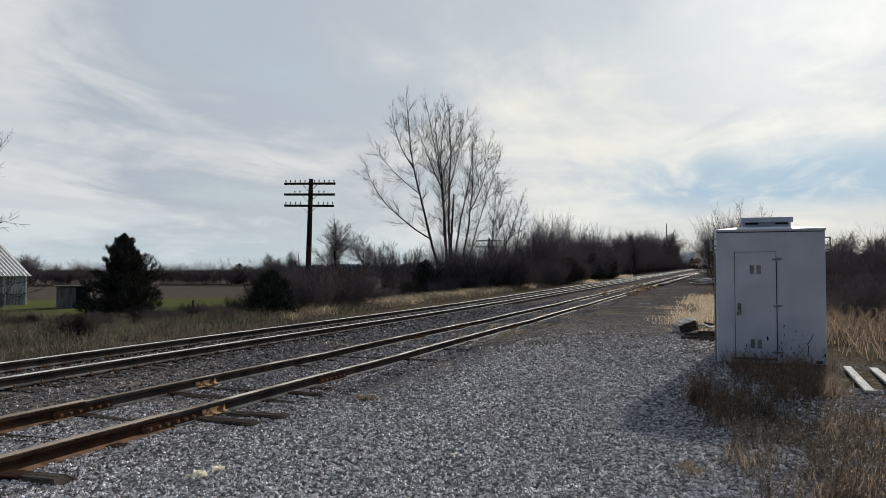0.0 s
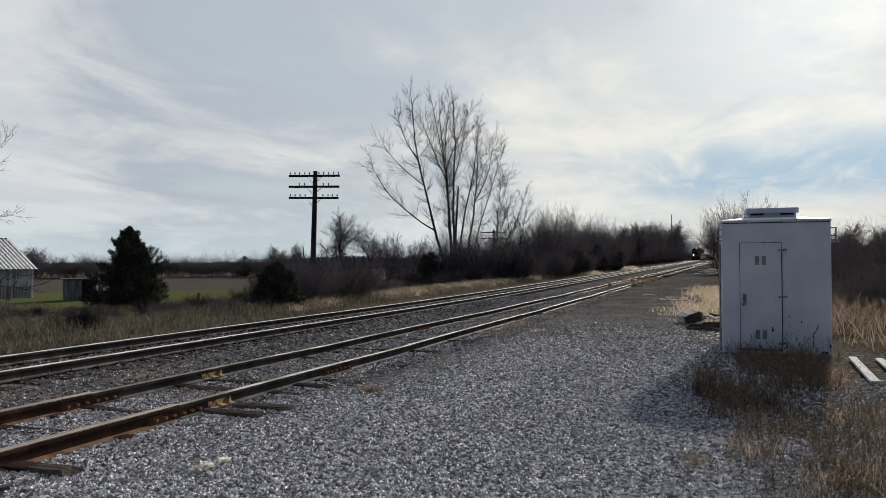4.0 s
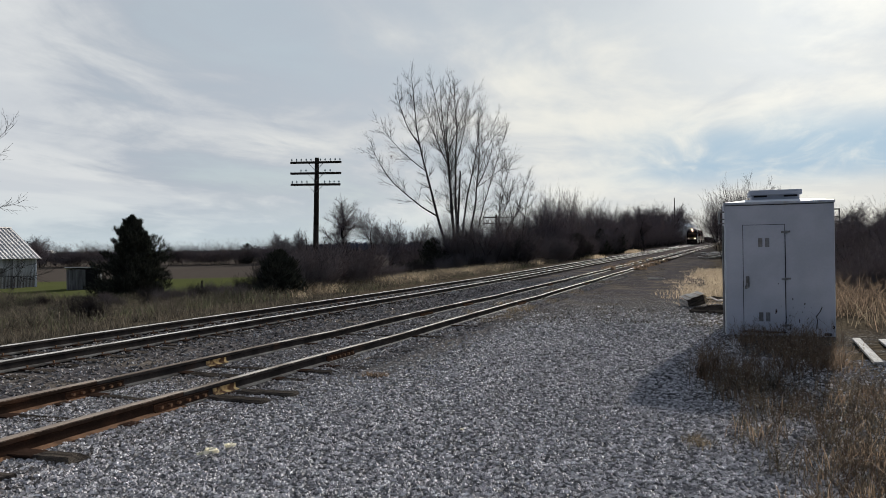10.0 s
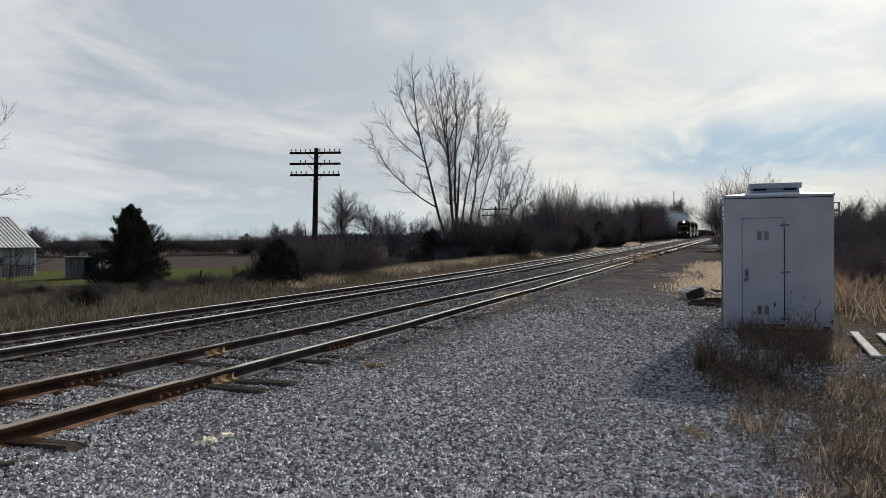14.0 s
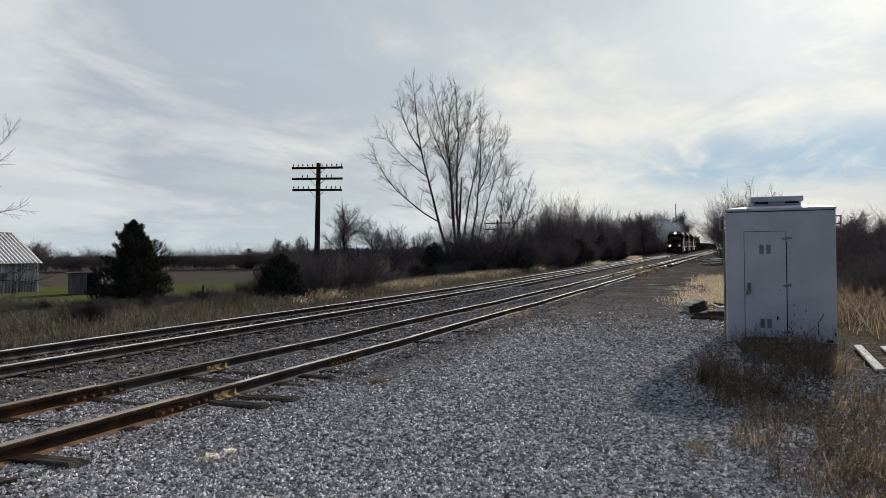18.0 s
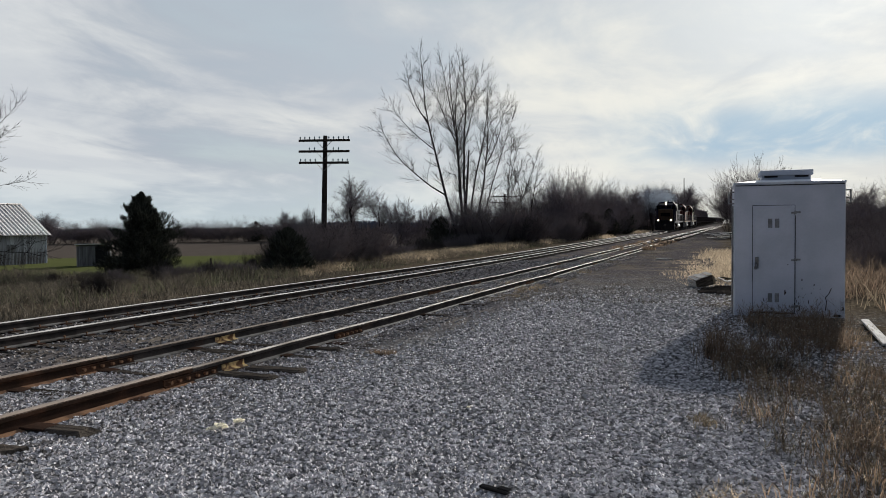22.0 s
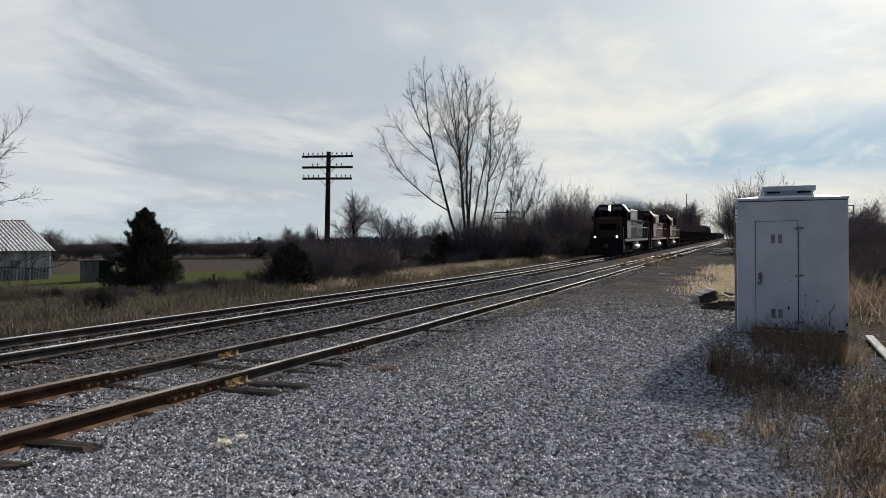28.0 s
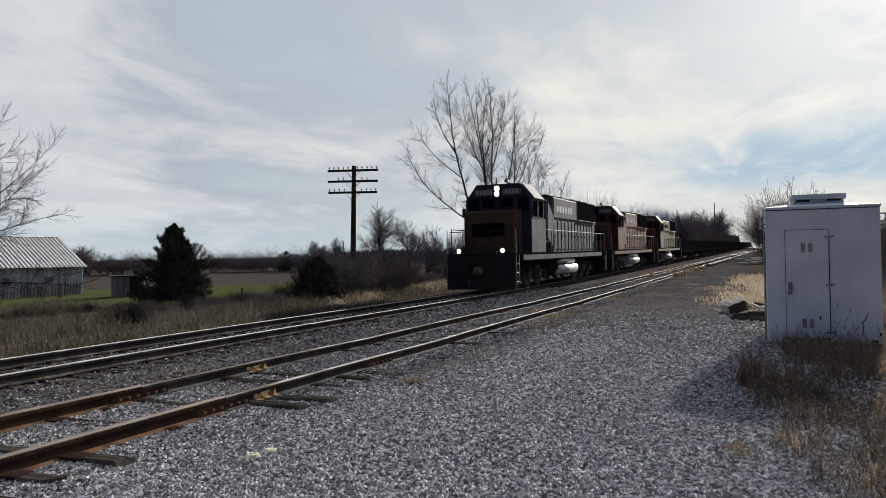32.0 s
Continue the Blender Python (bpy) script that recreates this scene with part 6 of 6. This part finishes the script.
def locomotive(label, front, side, nose, rail_paint, lead, stripe):
    """A six-axle diesel: y = 0 is the front of the cab, which faces -y; z = 0 is the rail top."""
    L = thing("locomotive", label, "locomotive", group="coupled locomotives")
    part("underframe", Geo().box((0, 7.32, 1.36), (2.2, 19.25, 0.34), 0.03), P_BLACK, L)
    deck = part("walkway", Geo().box((0, 7.32, 1.55), (3.05, 19.25, 0.07), 0.012), P_BLACK, L)
    for s in (-1, 1):
        part("sill", Geo().box((s * 1.49, 7.0, 1.40), (0.05, 16.6, 0.24), 0.01), side, deck)
    # pilot, plough, coupler, steps
    p = part("pilot", Geo().box((0, -2.33, 0.98), (2.95, 0.10, 1.1), 0.02), P_BLACK, L)
    part("plough", Geo().prism([(-1.45, 0.12), (0, 0.12), (1.45, 0.12), (1.45, 0.62), (0, 0.72), (-1.45, 0.62)], 1, -2.47, -2.38).box((0, -2.51, 0.36), (0.12, 0.12, 0.45), 0.02), P_BLACK, p)
    part("anticlimber", Geo().box((0, -2.45, 1.62), (1.5, 0.22, 0.16), 0.02), P_BLACK, p)
    part("coupler", Geo().box((0, -2.65, 0.88), (0.28, 0.5, 0.28), 0.05).box((0.06, -2.93, 0.88), (0.36, 0.2, 0.34), 0.06), P_WHEEL, p)
    for x in (-1.1, -0.8, -0.55, 0.55, 0.8, 1.1):
        part("hose", Geo().tube((x, -2.40, 1.25), (x, -2.53, 0.95), 0.025, n=6).tube((x, -2.53, 0.95), (x + 0.04, -2.55, 0.6), 0.025, n=6), P_BLACK, p)
    for ye in (-2.07, 16.6):
        for s in (-1, 1):
            st = part("step", Geo().box((s * 1.36, ye, 0.42), (0.3, 0.34, 0.03), 0.005).box((s * 1.36, ye, 0.78), (0.3, 0.34, 0.03), 0.005).box((s * 1.36, ye, 1.14), (0.3, 0.34, 0.03), 0.005), P_WHEEL, L, "steel boarding steps")
            part("grab_rail", Geo().tube((s * 1.5, ye - 0.2, 0.35), (s * 1.5, ye - 0.2, 2.55), 0.02, n=6).tube((s * 1.5, ye + 0.2, 0.4), (s * 1.5, ye + 0.2, 1.6), 0.02, n=6), rail_paint, st)
    part("rear_plate", Geo().box((0, 16.9, 0.98), (2.95, 0.10, 1.0), 0.02), P_BLACK, L)
    part("coupler", Geo().box((0, 17.3, 0.88), (0.28, 0.6, 0.28), 0.05), P_WHEEL, L)
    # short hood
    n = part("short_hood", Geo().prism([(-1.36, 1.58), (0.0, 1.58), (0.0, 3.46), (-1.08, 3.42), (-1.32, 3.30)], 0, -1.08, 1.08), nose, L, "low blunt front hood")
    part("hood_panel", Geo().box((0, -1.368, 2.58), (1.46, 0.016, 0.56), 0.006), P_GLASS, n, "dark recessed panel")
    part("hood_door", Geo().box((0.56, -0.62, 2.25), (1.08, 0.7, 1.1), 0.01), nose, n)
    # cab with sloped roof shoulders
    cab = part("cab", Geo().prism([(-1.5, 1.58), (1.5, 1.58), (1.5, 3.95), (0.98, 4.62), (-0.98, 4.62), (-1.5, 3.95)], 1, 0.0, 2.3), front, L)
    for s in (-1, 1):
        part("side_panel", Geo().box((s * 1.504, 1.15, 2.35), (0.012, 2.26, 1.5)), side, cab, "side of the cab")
        # paler strip sized as the highlight where the roof edge catches the sun
        part("roof_shoulder", Geo().prism([(s * 1.56, 3.93), (s * 1.52, 4.0), (s * 0.98, 4.66), (s * 0.96, 4.62)], 1, 0.5, 2.1), side, cab, "sloping roof edge, sunlit look put into paler paint")
        for y in (0.55, 1.5):
            w = part("side_window", Geo().box((s * 1.506, y, 3.5), (0.02, 0.74, 0.72), 0.006), P_GLASS, cab)
            part("window_frame", Geo().box((s * 1.512, y, 3.5 + 0.38), (0.03, 0.84, 0.05)).box((s * 1.512, y, 3.5 - 0.38), (0.03, 0.84, 0.05)).box((s * 1.512, y - 0.4, 3.5), (0.03, 0.05, 0.72)).box((s * 1.512, y + 0.4, 3.5), (0.03, 0.05, 0.72)), side, w)
        part("awning", Geo().box((s * 1.6, 1.03, 3.93), (0.22, 1.8, 0.03), 0.006), side, cab)
        part("mirror", Geo().box((s * 1.62, 0.05, 3.4), (0.16, 0.03, 0.4), 0.006), P_BLACK, cab)
        # front windows and door
        for x, wd in ((s * 0.42, 0.6), (s * 1.16, 0.5)):
            part("windscreen", Geo().box((x, -0.008, 3.80 if abs(x) < 1 else 3.70), (wd, 0.02, 0.42 if abs(x) < 1 else 0.62), 0.006), P_GLASS, cab)
        nb = part("number_board", Geo().box((s * 0.66, -0.05, 4.26), (0.78, 0.10, 0.26), 0.012), P_BOARD, cab)
        if lead:
            part("bars", Geo().box((s * 0.66 - 0.24, -0.104, 4.26), (0.10, 0.012, 0.17)).box((s * 0.66 - 0.08, -0.104, 4.26), (0.10, 0.012, 0.17)).box((s * 0.66 + 0.08, -0.104, 4.26), (0.10, 0.012, 0.17)).box((s * 0.66 + 0.24, -0.104, 4.26), (0.10, 0.012, 0.17)), P_DIGIT, nb)
        if lead:
            dl = part("ditch_light", Geo().tube((s * 0.95, -2.24, 1.70), (s * 0.95, -2.36, 1.70), 0.10, 0.11, 14), P_BLACK, L)
            part("lamp", Geo().tube((s * 0.95, -2.355, 1.70), (s * 0.95, -2.37, 1.70), 0.085, 0.085, 14), DITCHLAMP, dl)
    hl = part("headlight", Geo().box((0, -0.06, 4.30), (0.24, 0.12, 0.50), 0.02), P_BLACK, cab)
    for z in (4.18, 4.42):
        part("lamp", Geo().tube((0, -0.115, z), (0, -0.13, z), 0.10, 0.10, 14), HEADLAMP if lead else P_GLASS, hl)
    part("horn", Geo().tube((0.3, 0.8, 4.72), (0.3, 0.3, 4.78), 0.03, 0.09, 8).box((0.3, 0.8, 4.68), (0.1, 0.2, 0.12), 0.01), P_WHEEL, cab)
    # long hood in its sections
    part("equipment_section", Geo().prism(hood_outline(0.70, 1.58, 4.0, 0.18), 1, 2.3, 5.9), P_BLACK, L, "dark machinery section behind the cab")
    for k in range(3):
        part("machinery_door", Geo().box((0.71, 2.8 + 0.62 * k, 2.5), (0.03, 0.54, 1.5), 0.01), P_BLACK, L)
    part("hatch_step", Geo().box((1.15, 3.4, 2.1), (0.3, 0.5, 0.04), 0.01), P_RAILING, L, "pale steel step")
    part("filter_hatch", Geo().prism([(4.3, 2.3), (5.2, 1.9), (5.6, 3.3), (4.5, 4.0)], 0, 0.66, 1.06), side, L)
    hood = part("long_hood", Geo().prism(hood_outline(0.92, 1.58, 4.38, 0.08), 1, 5.9, 16.3), side, L)
    top = part("hood_roof", Geo().box((0, 11.0, 4.40), (1.84, 10.3, 0.06), 0.01), P_BLACK, hood)
    part("blower_housing", Geo().prism(hood_outline(0.98, 3.34, 4.40, 0.08), 1, 5.9, 11.2), side, hood)
    part("radiator_housing", Geo().prism([(-0.93, 3.34), (0.93, 3.34), (1.02, 3.44), (1.02, 4.38), (0.96, 4.45), (-0.96, 4.45), (-1.02, 4.38), (-1.02, 3.44)], 1, 11.2, 16.0), P_BLACK, hood)
    part("ledge", Geo().box((0, 13.6, 3.33), (2.1, 4.8, 0.05), 0.01), side, hood)
    for s in (-1, 1):
        part("radiator_grille", Geo().box((s * 1.025, 13.6, 3.92), (0.03, 4.6, 0.7), 0.01), P_BLACK, hood, "dark radiator grille")
        for k in range(6):
            part("marking_bar", Geo().box((s * 0.985, 6.6 + 0.6 * k, 3.78), (0.008, 0.4, 0.34)), P_DIGIT if side is not P_CREAM else stripe, hood, "worn painted marking")
        y = 6.0
        while y < 15.9:
            d = part("hood_door", Geo().box((s * 0.925, y + 0.36, 2.42), (0.03, 0.68, 1.42), 0.008), side, hood)
            part("latch", Geo().box((s * 0.95, y + 0.08, 2.4), (0.03, 0.05, 0.12), 0.005), P_BLACK, d)
            part("door_edge", Geo().box((s * 0.93, y + 0.735, 2.42), (0.05, 0.09, 1.5)), P_BLACK, d)
            y += 0.77
        # railings
        y = -1.85
        while y < 16.6:
            if not (-0.3 < y < 2.4):
                part("stanchion", Geo().tube((s * 1.47, y, 1.56), (s * 1.47, y, 2.62), 0.02, n=6), rail_paint if y > 0 else P_BLACK, deck)
            y += 1.32
        part("handrail", Geo().tube((s * 1.47, 2.5, 2.62), (s * 1.47, 16.6, 2.62), 0.02, n=6), rail_paint, deck)
        part("handrail", Geo().tube((s * 1.47, -1.85, 2.62), (s * 1.47, -0.05, 2.62), 0.02, n=6), P_BLACK, deck)
        part("air_reservoir", Geo().tube((s * 1.25, 5.3, 1.12), (s * 1.25, 8.6, 1.12), 0.15, 0.15, 14), P_SILVER, L, "silvery air tank", smooth=True)
        part("front_railing", Geo().tube((s * 0.35, -2.2, 1.6), (s * 0.35, -2.2, 2.5), 0.018, n=6).tube((s * 1.4, -2.2, 1.6), (s * 1.4, -2.2, 2.5), 0.018, n=6).tube((s * 0.35, -2.2, 2.5), (s * 1.4, -2.2, 2.5), 0.018, n=6), P_BLACK, deck)
    for y in (12.2, 13.7, 15.2):
        part("roof_fan", Geo().tube((0, y, 4.46), (0, y, 4.6), 0.6, 0.58, 18).tube((0, y, 4.6), (0, y, 4.63), 0.45, 0.3, 18), P_BLACK, hood)
    for y in (6.7, 8.2, 9.7):
        part("roof_fan", Geo().tube((0, y, 4.42), (0, y, 4.54), 0.55, 0.53, 18), P_BLACK, hood)
    part("exhaust_stack", Geo().box((0, 10.6, 4.5), (0.5, 0.7, 0.3), 0.03), P_BLACK, hood)
    o = [(-1.35, 0.75), (-1.1, 0.42), (1.1, 0.42), (1.35, 0.75), (1.35, 0.92), (1.2, 1.06), (-1.2, 1.06), (-1.35, 0.92)]
    part("fuel_tank", Geo().prism(o, 1, 4.9, 9.1), P_SILVER if not lead else P_BLACK, L)
    for s in (-1, 1):
        part("tank_side", Geo().tube((s * 1.2, 5.0, 0.72), (s * 1.2, 9.0, 0.72), 0.26, 0.26, 14), P_SILVER, L, "silvery curved tank side", smooth=True)
    for yc in (1.55, 12.45):
        truck(L, yc, (-1.75, 0, 1.75), "three-axle truck")
        for a in (-1.75, 0, 1.75):
            wheelset(L, yc + a)
    return L


def gondola():
    """A low open ballast car, 15.6 m long; y = 0 is its front end."""
    c = thing("gondola_car", "low dark open gondola car coupled in the train", "rail car", group="gondola cars")
    n = 15.6
    part("floor", Geo().box((0, n / 2, 1.15), (2.7, n - 0.3, 0.16), 0.02), P_CAR, c)
    for s in (-1, 1):
        w = part("side_wall", Geo().box((s * 1.4, n / 2, 1.72), (0.06, n - 0.2, 1.2), 0.01), P_CAR, c)
        part("top_rail", Geo().box((s * 1.4, n / 2, 2.34), (0.16, n - 0.2, 0.11), 0.015), P_BLACK, w, "worn steel top rail")
        part("side_sill", Geo().box((s * 1.42, n / 2, 1.05), (0.14, n - 1.0, 0.22), 0.02), P_CAR, w)
        for k in range(11):
            part("rib", Geo().box((s * 1.47, 0.5 + k * (n - 1) / 10, 1.74), (0.10, 0.12, 1.15), 0.015), P_CAR, w)
    for y in (0.12, n - 0.12):
        part("end_wall", Geo().box((0, y, 1.72), (2.74, 0.08, 1.2), 0.01), P_CAR, c)
    part("centre_sill", Geo().box((0, n / 2, 0.92), (0.4, n + 0.9, 0.34), 0.02), P_BLACK, c)
    part("load", Geo().box((0, n / 2, 1.9), (2.6, n - 0.5, 0.3), 0.1), P_CAR, c, "dark rubble load")
    for yc in (2.2, n - 2.2):
        truck(c, yc, (-0.86, 0.86), "two-axle truck")
        for a in (-0.86, 0.86):
            wheelset(c, yc + a, False)
    return c


TRAIN = []


def build_train():
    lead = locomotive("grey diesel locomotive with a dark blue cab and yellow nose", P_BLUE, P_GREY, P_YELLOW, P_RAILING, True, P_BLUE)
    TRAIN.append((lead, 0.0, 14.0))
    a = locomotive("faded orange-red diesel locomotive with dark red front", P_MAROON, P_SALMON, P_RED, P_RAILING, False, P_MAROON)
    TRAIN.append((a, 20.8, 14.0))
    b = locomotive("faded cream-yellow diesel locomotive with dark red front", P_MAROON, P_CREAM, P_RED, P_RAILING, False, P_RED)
    TRAIN.append((b, 41.6, 14.0))
    y = 41.6 + 18.2
    first = gondola()
    TRAIN.append((first, y, 13.0))
    for k in range(16):
        y += 16.6
        TRAIN.append((copy_thing(first, Matrix()), y, 13.0))


def train_front(t):
    """Where the leading cab stands: the train gathers speed over the first ten seconds, then keeps it."""
    late = max(0.0, 10.0 - t)
    return TRAIN_END + TRAIN_SPEED * (32 - t) - 0.10 * late * late


def on_rails(y, span):
    """The pose of a vehicle whose front stands at y on the main track."""
    a, b = Vector((main_x(y), y, rise(y) + 0.251)), Vector((main_x(y + span), y + span, rise(y + span) + 0.251))
    d = b - a
    return pose(a.x, a.y, a.z, math.degrees(math.atan2(d.z, math.hypot(d.x, d.y))), 0, -math.degrees(math.atan2(d.x, d.y)))


# ---- smoke ----
def build_smoke():
    m = bpy.data.materials.new("thin_exhaust_smoke")
    m.use_nodes = True
    nt = m.node_tree
    p = nt.nodes["Principled BSDF"]
    p.inputs["Base Color"].default_value, p.inputs["Roughness"].default_value = (0.50, 0.54, 0.58, 1), 1.0
    t = thing("exhaust_smoke", "thin blue-grey diesel exhaust smoke drifting over the train", "smoke")
    rnd = random.Random(9)
    tet = [Vector((1, 1, 1)), Vector((-1, -1, 1)), Vector((-1, 1, -1)), Vector((1, -1, -1))]
    for i in range(7):
        f = i / 6
        w = 0.9 + 1.2 * f
        g = Geo()
        for _ in range(int(4500 + 7500 * f)):
            c = Vector((rnd.gauss(0, w * 0.8), rnd.gauss(0, w * 1.4), rnd.gauss(0, w * 0.6)))
            r = rnd.uniform(0.013, 0.020)
            g.add([c + v * r for v in tet], [(0, 1, 2), (0, 3, 1), (0, 2, 3), (1, 3, 2)])
        ob = part("puff", g, m, t, at=pose(-0.3 - 4.6 * f, 6.0 + 9 * f, 5.3 - 0.3 * f))
        tagged(ob, kind="stuff")
    return t


# ---- bird ----
def build_bird():
    b = thing("bird", "small dark bird flying fast across the sky", "bird")
    dark = mat("dark_plumage", (0.035, 0.033, 0.035), (0.02, 0.02, 0.022), rough=0.8)
    part("body", Geo().tube((-0.10, 0, 0), (-0.03, 0, 0), 0.012, 0.032, 8).tube((-0.03, 0, 0), (0.05, 0, 0), 0.032, 0.026, 8).tube((0.05, 0, 0), (0.09, 0, 0), 0.026, 0.008, 8), dark, b, smooth=True)
    part("head", Geo().tube((-0.125, 0, 0.008), (-0.09, 0, 0.006), 0.012, 0.022, 8).tube((-0.145, 0, 0.006), (-0.125, 0, 0.008), 0.002, 0.008, 6), dark, b)
    part("tail", Geo().prism([(0.08, -0.012), (0.17, -0.025), (0.17, 0.025), (0.08, 0.012)], 2, -0.004, 0.004), dark, b)
    wings = []
    for s in (-1, 1):
        g = Geo().prism([(-0.04, 0), (-0.03, s * 0.07), (0.0, s * 0.15), (0.05, s * 0.17), (0.03, s * 0.08), (0.04, 0)], 2, -0.003, 0.003)
        wings.append(part("wing", g, dark, b, at=pose(0, s * 0.02, 0.015)))
    b.scale = (0.72, 0.72, 0.72)
    return b, wings


build_tracks()
build_cabinet()
build_poles()
build_barn()
build_trees()
build_conifers()
build_grass()
build_junk()
build_distance()
build_stones()
build_train()
smoke = build_smoke()
bird, bird_wings = build_bird()


def motions():
    times = [float(t) for t in range(0, 33)]
    smoke_rows = []
    for ob, back, span in TRAIN:
        walk(ob, [(t, on_rails(train_front(t) + back, span)) for t in times])
    for t in times:
        # the smoke keeps up with the engines at first, then hangs back and thins out over the hedgerow
        lag = 6.0 * max(0.0, t - 21) + 0.35 * max(0.0, t - 21) ** 2
        drift = min(1.0, max(0.0, t - 21) / 9)
        smoke_rows.append((t, Matrix.Translation((-7 * drift, 0, 1.5 * drift)) @ on_rails(train_front(t) + lag, 14.0)))
    walk(smoke, smoke_rows)
    start = train_front(0.0)
    beats = [i / 15 for i in range(481)]
    for w, y in WHEELS:
        walk(w, [(t, pose(0, y, 0.51, math.degrees((start - train_front(t)) / 0.51) % 360)) for t in beats])
    # the bird crosses in about a second on one straight line
    a, b = Vector(BIRD_A), Vector(BIRD_B)
    step = (b - a) / 0.7
    head = math.degrees(math.atan2(-step.y, -step.x))
    walk(bird, [(t, Matrix.Translation(a + step * (t - 29.0)) @ pose(0, 0, 0, 0, 0, head)) for t in (0.0, 16.0, 28.5, 29.0, 29.7, 30.5, 32.0)])
    flaps = [0.0] + [28.6 + 0.1 * i for i in range(16)] + [32.0]
    for s, w in zip((-1, 1), bird_wings):
        walk(w, [(t, pose(0, s * 0.02, 0.015, s * (20 if i % 2 else -12))) for i, t in enumerate(flaps)])


BIRD_A, BIRD_B = (0.875, 12.099, 3.655), (-8.364, 8.575, 3.057)
motions()
